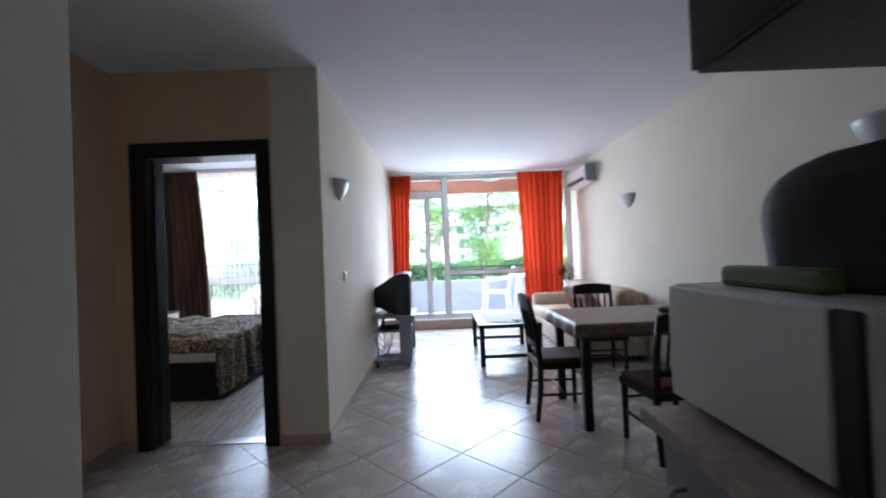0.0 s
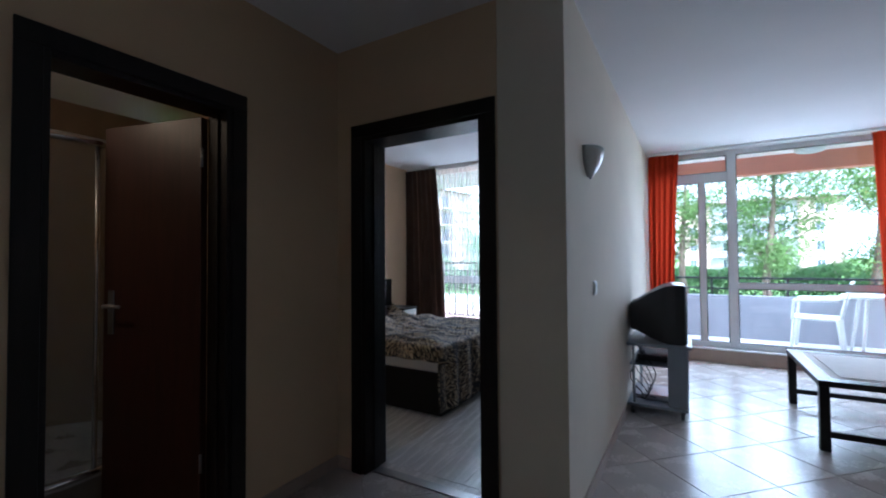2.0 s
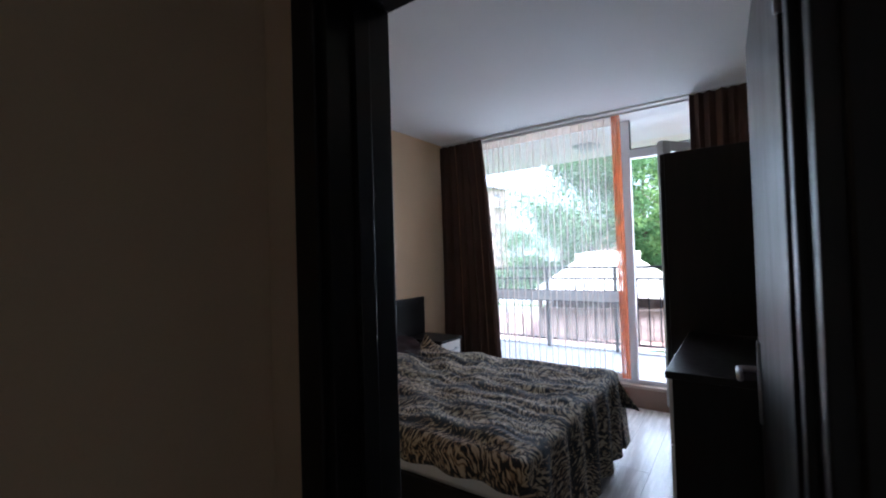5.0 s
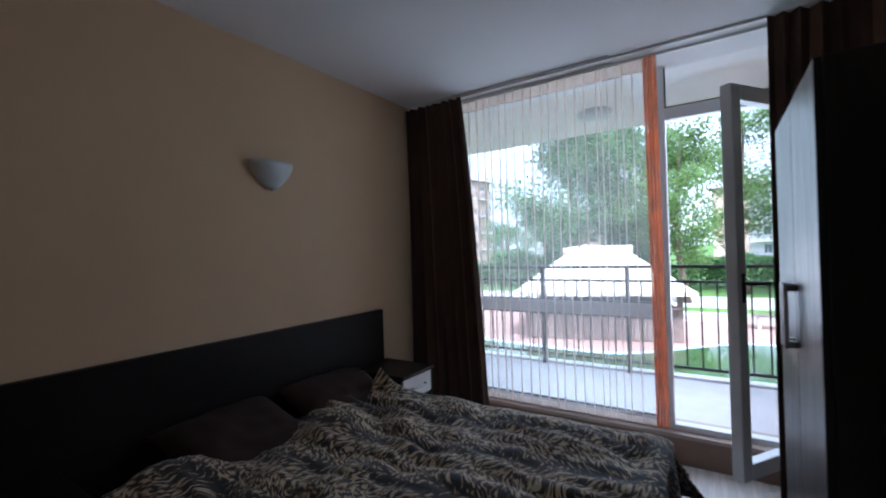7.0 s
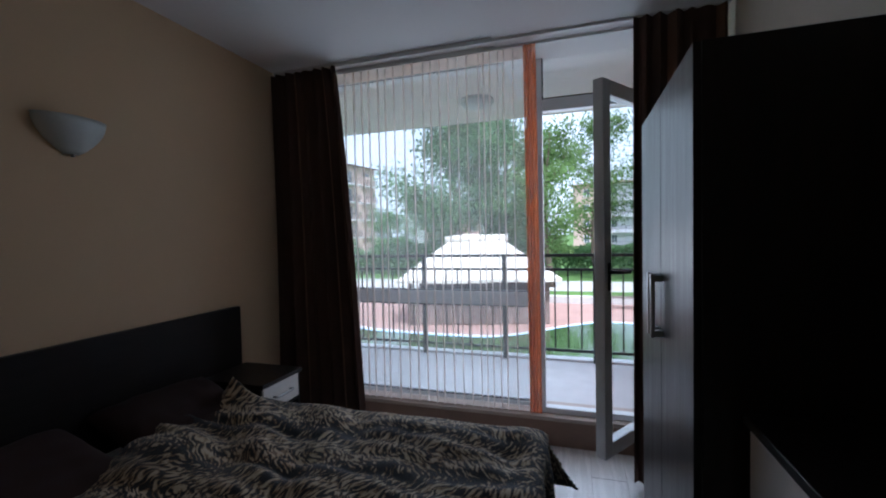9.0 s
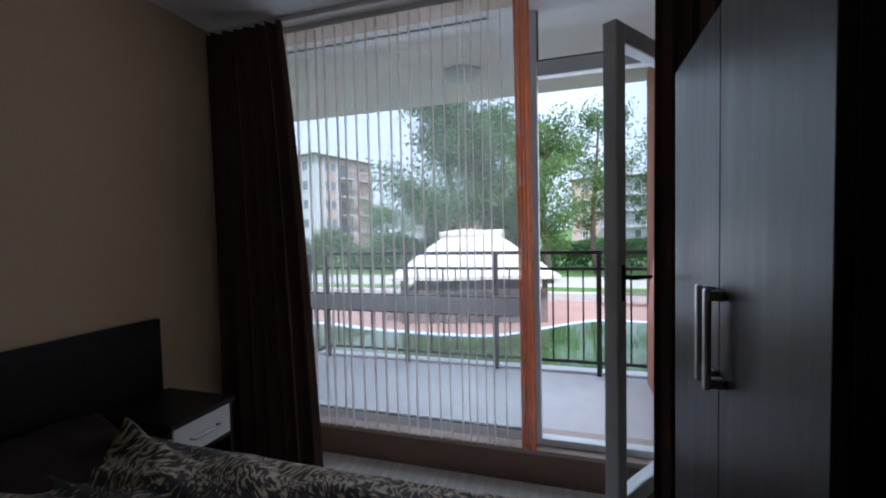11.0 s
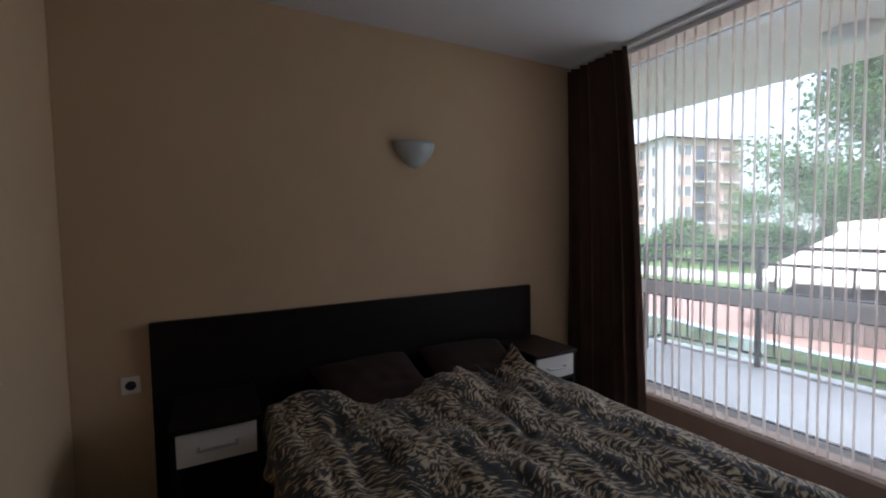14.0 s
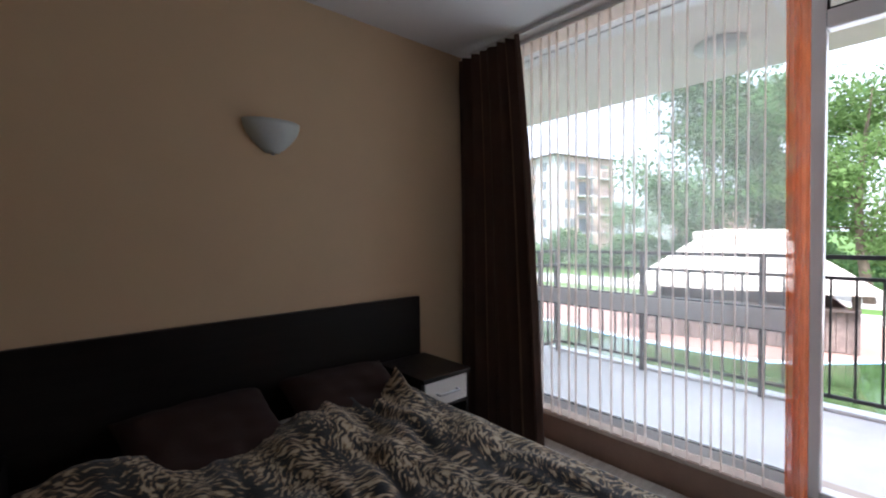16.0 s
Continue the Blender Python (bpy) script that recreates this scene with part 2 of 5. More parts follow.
PEACH = material("peach_facade_render", (0.48, 0.36, 0.31), 0.9, var=0.1, scale=0.6, bump=0.2)
FACADE_WHITE = material("far_white_render", (0.52, 0.52, 0.55), 0.9, var=0.08, scale=0.6, bump=0.2)
ROOF_TILE = material("red_roof_covering", (0.20, 0.12, 0.10), 0.85, var=0.2, scale=2, fine=20, bump=0.5)
WINDOW_DARK = material("far_window_glass", (0.10, 0.12, 0.14), 0.15, var=0.3, scale=1.5, bump=0)
GRASS = material("lawn", (0.085, 0.17, 0.030), 0.95, var=0.45, scale=0.8, fine=25, bump=0.8)
PAVING = material("reddish_paving", (0.36, 0.225, 0.19), 0.85, var=0.15, scale=1.2, fine=22, bump=0.4)
POOL_RIM = material("white_pool_rim", (0.72, 0.74, 0.76), 0.5, var=0.08, scale=3, bump=0.1)
POOL_BLUE = material("blue_pool_lining", (0.12, 0.35, 0.60), 0.5, var=0.15, scale=5, bump=0.05)
WATER = material("greenish_pool_water", (0.045, 0.085, 0.03), 0.04, var=0.4, scale=1.3, fine=7, bump=0.16)
CANVAS = material("cream_canvas_roof", (0.62, 0.57, 0.50), 0.85, var=0.08, scale=2, fine=40, bump=0.3)
HUTWOOD = material("weathered_hut_wood", (0.17, 0.13, 0.115), 0.8, var=0.3, scale=5, fine=40, bump=0.4, random_tint=0.25)
BARK = material("grey_bark", (0.13, 0.10, 0.075), 0.95, var=0.35, scale=8, fine=40, bump=0.8)
LEAF = see_through("green_leaves", (0.15, 0.235, 0.085), 1.25, spread=0.45)
LEAF_DARK = see_through("dark_green_leaves", (0.13, 0.225, 0.10), 1.25, spread=0.45)
# parapet grey-lilac, darkened so that its shade sits in the base colour
PARAPET = material("shaded_lilac_render", (0.27, 0.27, 0.30), 0.9, var=0.08, scale=3, bump=0.4)
CONCRETE = material("kerb_concrete", (0.45, 0.43, 0.41), 0.9, var=0.12, scale=4, bump=0.4)
WICKER = material("green_brown_leaves", (0.14, 0.13, 0.05), 0.8, var=0.4, scale=14, bump=0.2)
COUNTER = material("beige_stone_worktop", (0.40, 0.31, 0.25), 0.35, var=0.25, scale=30, fine=160, bump=0.05)
BAG = material("grey_bag_cloth", (0.045, 0.043, 0.038), 0.75, var=0.2, scale=6, bump=0.4)
GREEN = material("green_plastic_film", (0.10, 0.16, 0.03), 0.4, var=0.15, scale=8, bump=0.2)
BLUE_BOX = material("blue_carton", (0.06, 0.10, 0.30), 0.5, var=0.2, scale=20, bump=0.05)
# white tray; the dimness of the bathroom is put into this grey
TRAY = material("dimmed_shower_tray", (0.22, 0.21, 0.19), 0.3, var=0.1, bump=0.03)
MIRROR = material("mirror_silver", (0.85, 0.86, 0.86), 0.02, 1.0, var=0.0, bump=0)
BATH_TILE = material("bathroom_wall_tile", (0.20, 0.145, 0.095), 0.35, var=0.12, scale=5, bump=0.05)

# ---- mesh helpers ----


def mesh_ob(name, bm, mat, parent=None, smooth=False):
    me = bpy.data.meshes.new(name)
    bm.normal_update()
    bm.to_mesh(me)
    bm.free()
    for m in (mat if isinstance(mat, (list, tuple)) else [mat]):
        me.materials.append(m)
    if smooth:
        for p in me.polygons:
            p.use_smooth = True
    o = new(name, me)
    if parent is not None:
        o.parent = parent
    return o


def add_box(bm, x0, x1, y0, y1, z0, z1, bevel=0.0, mi=0):
    v = [bm.verts.new(c) for c in ((x0, y0, z0), (x1, y0, z0), (x1, y1, z0), (x0, y1, z0), (x0, y0, z1), (x1, y0, z1), (x1, y1, z1), (x0, y1, z1))]
    fs = [bm.faces.new([v[i] for i in q]) for q in ((3, 2, 1, 0), (4, 5, 6, 7), (0, 1, 5, 4), (1, 2, 6, 5), (2, 3, 7, 6), (3, 0, 4, 7))]
    for f in fs:
        f.material_index = mi
    if bevel:
        es = {e for f in fs for e in f.edges}
        r = bmesh.ops.bevel(bm, geom=list(es), offset=bevel, segments=2, affect="EDGES", profile=0.5)
        for f in r["faces"]:
            f.material_index = mi
    return fs


def box(name, x0, x1, y0, y1, z0, z1, mat, bevel=0.004, parent=None):
    bm = bmesh.new()
    add_box(bm, x0, x1, y0, y1, z0, z1, bevel)
    return mesh_ob(name, bm, mat, parent)


def boxes(name, rows, mat, bevel=0.0, parent=None):
    bm = bmesh.new()
    for r in rows:
        add_box(bm, *r, bevel=bevel)
    return mesh_ob(name, bm, mat, parent)


def add_tube(bm, pts, r, seg=10, cap=True):
    """A round bar along a list of points; r may be one number or one for each point."""
    pts = [Vector(p) for p in pts]
    rs = r if isinstance(r, (list, tuple)) else [r] * len(pts)
    rings = []
    for i, p in enumerate(pts):
        d = (pts[min(i + 1, len(pts) - 1)] - pts[max(i - 1, 0)]).normalized()
        a = d.orthogonal().normalized() if not rings else (axis - d * axis.dot(d)).normalized()
        axis = a
        b = d.cross(a)
        rings.append([bm.verts.new(p + (a * math.cos(2 * math.pi * k / seg) + b * math.sin(2 * math.pi * k / seg)) * rs[i]) for k in range(seg)])
    for q, w in zip(rings, rings[1:]):
        for k in range(seg):
            bm.faces.new((q[k], q[(k + 1) % seg], w[(k + 1) % seg], w[k]))
    if cap:
        bm.faces.new(rings[0][::-1])
        bm.faces.new(rings[-1])


def tube(name, pts, r, mat, parent=None, seg=10):
    bm = bmesh.new()
    add_tube(bm, pts, r, seg)
    return mesh_ob(name, bm, mat, parent, True)


def lathe(name, profile, mat, parent=None, seg=24, at=(0, 0, 0)):
    bm = bmesh.new()
    rings = []
    for r, z in profile:
        rings.append([bm.verts.new((at[0] + r * math.cos(2 * math.pi * k / seg), at[1] + r * math.sin(2 * math.pi * k / seg), at[2] + z)) for k in range(seg)])
    for q, w in zip(rings, rings[1:]):
        for k in range(seg):
            bm.faces.new((q[k], q[(k + 1) % seg], w[(k + 1) % seg], w[k]))
    bm.faces.new(rings[0][::-1])
    bm.faces.new(rings[-1])
    return mesh_ob(name, bm, mat, parent, True)


def empty(name, x, y, z, label, category, group="", rz=0):
    o = new(name)
    o.matrix_world = pose(x, y, z, 0, 0, rz)
    return tagged(o, label, category, group)


def structure(o, label="", category=""):
    return tagged(o, label, category, "", "structure")


# ---- rooms ----
HC = 2.60   # hall and living room ceiling
BC = 2.612   # bedroom ceiling
XL, XR = -0.79, 2.27          # living room side walls
BX0, BX1 = -3.95, -1.13       # bedroom side walls
BY0, BYW = 3.0, 6.41          # bedroom front wall inside, window plane
LYW = 7.12                    # living room window plane

structure(box("wall_living_left", BX1 + 0.001, XL, 2.81, 7.25, -0.1, 2.75, PLASTER_HALL, 0.003), "cream plaster partition wall with a painted corner", "wall")
structure(box("wall_right", XR, XR + 0.2, -1.8, 7.25, -0.1, 2.75, PLASTER_HALL, 0.003), "cream plaster side wall of the living room", "wall")
structure(boxes("wall_bedroom_front", [(-4.15, -2.03, 2.81, 3.0, -0.1, 2.75), (-1.20, BX1, 2.81, 3.0, -0.1, 2.75), (-2.03, -1.20, 2.81, 3.0, 2.04, 2.75)], PLASTER), "cream plaster wall with a doorway to the bedroom", "wall")
structure(boxes("wall_bath", [(-2.37, -2.22, 0.5, 1.38, -0.1, 2.65), (-2.37, -2.22, 2.10, 2.81, -0.1, 2.65), (-2.37, -2.22, 1.38, 2.10, 2.04, 2.65)], PLASTER), "cream plaster wall with the bathroom doorway", "wall")
structure(box("wall_entrance", -2.37, -0.65, -1.8, 0.66, -0.1, 2.65, PLASTER_HALL, 0.003), "cream plaster wall block beside the entrance", "wall")
structure(box("wall_back", -0.66, XR, -1.8, -1.65, -0.1, 2.65, PLASTER_HALL, 0.0), "plain cream wall behind the kitchen", "wall")
structure(box("wall_bedroom_left", BX0 - 0.2, BX0, 3.0, 6.6, -0.1, 2.75, PLASTER, 0.003), "cream plaster wall behind the bed", "wall")
structure(boxes("wall_bathroom", [(-4.35, -4.2, 0.5, 2.81, -0.1, 2.65), (-4.2, -2.37, 0.35, 0.5, -0.1, 2.65)], BATH_TILE), "tan tiled bathroom walls", "wall")
structure(box("ceiling_hall", -2.37, XR, -1.8, LYW + 0.1, HC, HC + 0.06, CEILING, 0), "white painted ceiling", "ceiling")
structure(box("ceiling_bedroom", BX0, BX1, 3.0, 6.5, BC, BC + 0.05, CEILING, 0), "white painted bedroom ceiling", "ceiling")
structure(box("ceiling_bath", -4.2, -2.37, 0.5, 2.81, 2.45, 2.5, CEILING, 0), "white bathroom ceiling", "ceiling")
structure(box("roof_slab", -4.4, XR + 0.3, -1.9, 6.6, 2.76, 3.0, RENDER_OUT, 0), "concrete slab above the flat", "slab")

floor = structure(box("floor", -2.6, XR + 0.1, -1.8, LYW + 0.05, -0.08, -0.003, GROUT, 0), "beige floor tiles laid diagonally with grey grout", "floor")
floor_bed = structure(box("floor_bedroom", BX0, BX1, 2.90, BYW, -0.08, -0.0025, PLANK_BASE, 0), "light grey laminate planks in the bedroom", "floor")
structure(box("floor_bath", -4.2, -2.6, 0.5, 2.81, -0.08, -0.002, BATH_TILE, 0), "dark tiled bathroom floor", "floor")
structure(boxes("baseboard", [(XL, XL + 0.012, 2.81, 7.0, 0, 0.07), (-1.12, XL + 0.012, 2.798, 2.81, 0, 0.07), (-2.22, -2.208, 2.2, 2.81, 0, 0.07), (-2.22, -2.10, 2.798, 2.81, 0, 0.07), (XR - 0.012, XR, -1.6, 7.0, 0, 0.07), (-0.66, -0.648, -1.6, 0.66, 0, 0.07)], STONE_SILL, 0.002), "beige tile skirting along the walls", "baseboard")
structure(boxes("baseboard_bedroom", [(BX0, BX0 + 0.012, 3.0, 6.3, 0, 0.07), (BX1 - 0.012, BX1, 3.0, 6.3, 0, 0.07), (BX0, -2.12, 3.0, 3.012, 0, 0.07)], STONE_SILL, 0.002), "beige tile skirting in the bedroom", "baseboard")


def door_frame(name, width, depth, label):
    """Lined doorway, across x from 0 to width, wall from y 0 to depth; mouldings on both faces."""
    root = structure(new(name), label, "door frame")
    w, h, t = width, 2.04, 0.035
    boxes("lining", [(0, t, -0.004, depth + 0.004, 0, h), (w - t, w, -0.004, depth + 0.004, 0, h), (t, w - t, -0.004, depth + 0.004, h - t, h)], WENGE, 0.003, root)
    for y0, y1 in ((-0.018, -0.004), (depth + 0.004, depth + 0.018)):
        boxes("moulding", [(-0.065, 0.012, y0, y1, 0, h - 0.012), (w - 0.012, w + 0.065, y0, y1, 0, h - 0.012), (-0.065, w + 0.065, y0, y1, h - 0.012, h + 0.065)], WENGE, 0.004, root)
    boxes("stop", [(t, t + 0.012, depth * 0.35, depth * 0.6, 0, h - t), (w - t - 0.012, w - t, depth * 0.35, depth * 0.6, 0, h - t)], WENGE, 0.002, root)
    return root


door_frame("door_1", 0.83, 0.19, "dark wenge door frame of the bedroom").matrix_world = pose(-2.03, 2.81, 0)
door_frame("door_2", 0.72, 0.15, "dark wenge door frame of the bathroom").matrix_world = pose(-2.22, 1.38, 0, 0, 0, 90)
structure(box("threshold", -1.985, -1.235, 2.86, 2.93, -0.003, 0.006, STEEL, 0.002), "thin metal strip in the doorway", "threshold")


def lever(parent, x, y, side):
    """A lever handle with its long back plate, on the face of a leaf that looks to -y (side -1) or +y (side 1)."""
    box("plate", x - 0.02, x + 0.02, min(y, y + side * 0.008), max(y, y + side * 0.008), 0.90, 1.13, STEEL, 0.003, parent)
    tube("handle", [(x, y, 1.05), (x, y + side * 0.045, 1.05), (x - 0.01, y + side * 0.052, 1.05), (x - 0.12, y + side * 0.052, 1.05)], 0.009, STEEL, parent)


def door_leaf(label, width, mat):
    root = empty("door_leaf", 0, 0, 0, label, "door")
    box("panel", 0, width, -0.02, 0.02, 0.008, 2.0, mat, 0.003, root)
    for s in (-1, 1):
        lever(root, width - 0.06, 0.02 * s, s)
    for z in (0.25, 1.75):
        tube("hinge", [(-0.004, 0.018, z), (-0.004, 0.018, z + 0.09)], 0.007, STEEL, root)
    return root


door_leaf("open dark wenge bedroom door with steel lever handle", 0.75, WENGE).matrix_world = pose(-1.225, 3.04, 0, 0, 0, 92)
door_leaf("half open brown bathroom door with lever handle", 0.65, DOORWOOD).matrix_world = pose(-2.385, 2.055, 0, 0, 0, 194)

# ---- windows ----


def glazing(parent, x0, x1, y, z0, z1):
    """One pane with black seals."""
    p = box("pane", x0, x1, y - 0.004, y + 0.004, z0, z1, GLASS, 0, parent)
    p.visible_shadow = False
    boxes("seal", [(x0, x0 + 0.008, y - 0.03, y - 0.0045, z0, z1), (x1 - 0.008, x1, y - 0.03, y - 0.0045, z0, z1), (x0 + 0.008, x1 - 0.008, y - 0.03, y - 0.0045, z0, z0 + 0.008), (x0 + 0.008, x1 - 0.008, y - 0.03, y - 0.0045, z1 - 0.008, z1)], RUBBER, 0, parent)


def frame_bars(name, parent, rows, y, depth=0.07):
    boxes(name, [(a, b, y - depth / 2, y + depth / 2, c, d) for a, b, c, d in rows], PVC, 0.006, parent)


# bedroom window: fixed part, transom and the door opening
wb = structure(new("window_1"), "white plastic balcony window with a door opening", "window")
frame_bars("frame", wb, [(-3.95, -3.88, 0.20, 2.70), (-2.20, -2.11, 0.20, 2.70), (-1.42, -1.33, 0.20, 2.70), (-3.88, -2.20, 0.20, 0.27), (-3.88, -2.20, 2.62, 2.70), (-2.11, -1.42, 2.62, 2.70), (-2.11, -1.42, 2.25, 2.33), (-3.88, -2.20, 0.93, 1.03), (-2.11, -1.42, 0.20, 0.24)], BYW)
glazing(wb, -3.88, -2.20, BYW, 0.27, 0.93)
glazing(wb, -3.88, -2.20, BYW, 1.03, 2.62)
glazing(wb, -2.11, -1.42, BYW, 2.33, 2.62)
structure(boxes("wall_bedroom_window", [(-4.15, -3.95, BYW - 0.04, BYW + 0.2, -0.1, 2.75), (-1.33, BX1, BYW - 0.05, BYW + 0.2, -0.1, 2.75)], PLASTER), "cream plaster wall beside the window", "wall")
structure(box("step_bedroom", BX0, BX1, 6.33, 6.60, -0.08, 0.172, BROWN_RISER, 0.004), "brown tiled step under the balcony window", "step")
structure(box("sill_bedroom", BX0 + 0.002, BX1 - 0.002, 6.315, 6.60, 0.172, 0.20, STONE_SILL, 0.005), "beige stone sill on the step", "sill")

leaf = empty("balcony_door", 0, 0, 0, "white plastic glazed balcony door standing open inward", "door")
LW = 0.66
boxes("frame", [(0, 0.072, -0.03, 0.03, 0.215, 2.235), (LW - 0.072, LW, -0.03, 0.03, 0.215, 2.235), (0.072, LW - 0.072, -0.03, 0.03, 0.215, 0.295), (0.072, LW - 0.072, -0.03, 0.03, 2.155, 2.235)], PVC, 0.006, leaf)
box("pane", 0.072, LW - 0.072, -0.004, 0.004, 0.295, 2.155, GLASS, 0, leaf).visible_shadow = False
boxes("seal", [(0.072, 0.080, -0.028, -0.0045, 0.295, 2.155), (LW - 0.080, LW - 0.072, -0.028, -0.0045, 0.295, 2.155)], RUBBER, 0, leaf)
box("plate", LW - 0.055, LW - 0.03, 0.03, 0.038, 1.12, 1.27, PLASTIC_BLACK, 0.003, leaf)
tube("handle", [(LW - 0.042, 0.03, 1.22), (LW - 0.042, 0.08, 1.22), (LW - 0.06, 0.085, 1.22), (LW - 0.16, 0.085, 1.215)], 0.010, PLASTIC_BLACK, leaf)
leaf.matrix_world = pose(-1.415, 6.36, 0, 0, 0, 236)

# living room window: sliding door on one side, large fixed part on the other
wl = structure(new("window_2"), "white plastic balcony window with a sliding door", "window")
frame_bars("frame", wl, [(-0.79, -0.58, 0.17, 2.60), (0.085, 0.18, 0.17, 2.60), (2.19, 2.27, 0.17, 2.60), (-0.58, 0.085, 0.17, 0.24), (0.18, 2.19, 0.17, 0.24), (-0.58, 0.085, 2.22, 2.34), (-0.58, 0.085, 2.54, 2.60), (0.18, 2.19, 2.54, 2.60), (0.18, 2.19, 0.90, 0.97), (-0.215, -0.145, 0.24, 2.22)], LYW)
glazing(wl, -0.58, -0.215, LYW, 0.24, 2.22)
glazing(wl, -0.145, 0.085, LYW, 0.24, 2.22)
glazing(wl, -0.58, 0.085, LYW, 2.34, 2.54)
glazing(wl, 0.18, 2.19, LYW, 0.24, 0.90)
glazing(wl, 0.18, 2.19, LYW, 0.97, 2.54)
structure(box("step_living", XL, XR, 7.03, 7.3, -0.08, 0.15, STONE_SILL, 0.004), "beige tiled step under the living room window", "step")
structure(box("sill_living", XL + 0.002, XR - 0.002, 7.015, 7.3, 0.15, 0.17, PVC, 0.005), "white sill on the step", "sill")

# ---- curtains ----


def curtain(name, x0, x1, y, z0, z1, mats, folds, amp, label, category="curtain", x0b=None, x1b=None, seed=1, group="", thick=0.003, cols=14):
    """A hanging cloth with uneven folds; the lower edge may run between other ends than the upper one."""
    rnd = random.Random(seed)
    ph = [rnd.uniform(0, 6.28) for _ in range(4)]
    x0b, x1b = x0 if x0b is None else x0b, x1 if x1b is None else x1b
    bm = bmesh.new()
    nu, nv = folds * cols, 22
    grid = []
    for j in range(nv + 1):
        v = j / nv
        row = []
        for i in range(nu + 1):
            u = i / nu
            xa, xb = x0 + (x1 - x0) * u, x0b + (x1b - x0b) * u
            x = xa + (xb - xa) * v ** 0.8
            w = u * folds * 2 * math.pi
            d = math.sin(w + 0.7 * math.sin(w * 0.37 + ph[0]) + 0.25 * math.sin(3 * v + ph[1])) * amp * (0.55 + 0.45 * v) * (0.75 + 0.35 * math.sin(w * 0.21 + ph[2]))
            row.append(bm.verts.new((x + 0.25 * d * math.cos(w), y + d + 0.01 * math.sin(4 * v + ph[3]), z1 + (z0 - z1) * v)))
        grid.append(row)
    for j in range(nv):
        for i in range(nu):
            f = bm.faces.new((grid[j][i], grid[j + 1][i], grid[j + 1][i + 1], grid[j][i + 1]))
            f.material_index = 0 if len(mats) == 1 else (1 if (i // cols) % 3 == 2 and 4 < i % cols < 11 else 0)
    o = mesh_ob(name, bm, list(mats), None, True)
    if thick:
        s = o.modifiers.new("thickness", "SOLIDIFY")
        s.thickness = thick
    return tagged(o, label, category, group)


curtain("curtain", -3.947, -3.43, 5.97, 0.03, 2.585, (BROWN_CURTAIN, STRIPE_CURTAIN), 7, 0.045, "dark brown striped floor-length curtain, drawn aside", x0b=-3.947, x1b=-3.25, seed=2, group="bedroom curtains")
curtain("curtain", -1.59, -1.15, 5.97, 0.03, 2.585, (BROWN_CURTAIN, STRIPE_CURTAIN), 6, 0.045, "dark brown striped floor-length curtain, drawn aside", x0b=-1.60, x1b=-1.15, seed=5, group="bedroom curtains")
curtain("curtain", -0.77, -0.42, 6.85, 0.20, 2.57, (ORANGE,), 5, 0.045, "bright orange curtain, drawn aside", x0b=-0.77, x1b=-0.52, seed=3, group="living room curtains", thick=0)
curtain("curtain", 1.33, 2.10, 6.85, 0.20, 2.57, (ORANGE,), 8, 0.05, "bright orange curtain, drawn aside", x0b=1.40, x1b=2.02, seed=4, group="living room curtains", thick=0)

sheer = empty("sheer_curtain", -2.8, 6.11, 0.30, "sheer pinkish curtain with narrow pleats over the window", "curtain")
inv = Matrix.Translation((2.8, -6.11, -0.30))
bm = bmesh.new()
rnd = random.Random(11)
N = 160
grid = []
for j in range(9):
    z = 2.58 + (0.31 - 2.58) * j / 8
    grid.append([bm.verts.new((-3.56 + 1.40 * i / N, 6.125 + 0.0025 * math.sin(i * 0.9) + 0.003 * math.sin(i * 0.31), z)) for i in range(N + 1)])
for j in range(8):
    for i in range(N):
        bm.faces.new((grid[j][i], grid[j + 1][i], grid[j + 1][i + 1], grid[j][i + 1]))
bm.transform(inv)
mesh_ob("cloth", bm, SHEER, sheer, True)
x = -3.50
while x < -2.24:
    bm = bmesh.new()
    w = rnd.uniform(0.0032, 0.0055)
    ph, lean = rnd.uniform(0, 6), rnd.uniform(-0.008, 0.008)
    rows = []
    for j in range(13):
        v = j / 12
        cx = x + lean * v + 0.002 * math.sin(4 * v + ph)
        ww = w * (0.85 + 0.25 * math.sin(2.4 * v + ph) ** 2)
        z = 2.575 - 2.265 * v
        rows.append([bm.verts.new((cx - ww, 6.105, z)), bm.verts.new((cx, 6.085, z)), bm.verts.new((cx + ww, 6.105, z))])
    for a, b in zip(rows, rows[1:]):
        bm.faces.new((a[0], b[0], b[1], a[1]))
        bm.faces.new((a[1], b[1], b[2], a[2]))
    bm.transform(inv)
    mesh_ob("pleat", bm, SHEER_FOLD, sheer, True)
    x += rnd.uniform(0.05, 0.085) if x < -2.5 else rnd.uniform(0.03, 0.06)
for z0, z1 in ((0.31, 0.345), (2.51, 2.585)):
    box("hem", -3.56, -2.17, 6.11, 6.116, z0, z1, SHEER_FOLD, 0, sheer).matrix_parent_inverse = inv
gath = curtain("gathered_edge", -2.20, -2.12, 6.09, 0.31, 2.58, (SHEER_ORANGE,), 4, 0.016, "orange gathered edge", x0b=-2.19, x1b=-2.11, seed=8, thick=0)
del gath["category"]
gath.parent = sheer
gath.matrix_parent_inverse = inv

rail = empty("curtain_rail", -2.5, 6.06, 2.585, "white double curtain rail at the ceiling", "curtain rail")
for y0 in (-0.075, 0.045):
    box("track", -1.44, 1.36, y0, y0 + 0.03, 0.0, 0.027, PVC, 0.004, rail)
rail2 = empty("curtain_rail", 0.7, 6.85, 2.58, "white curtain rail at the ceiling", "curtain rail")
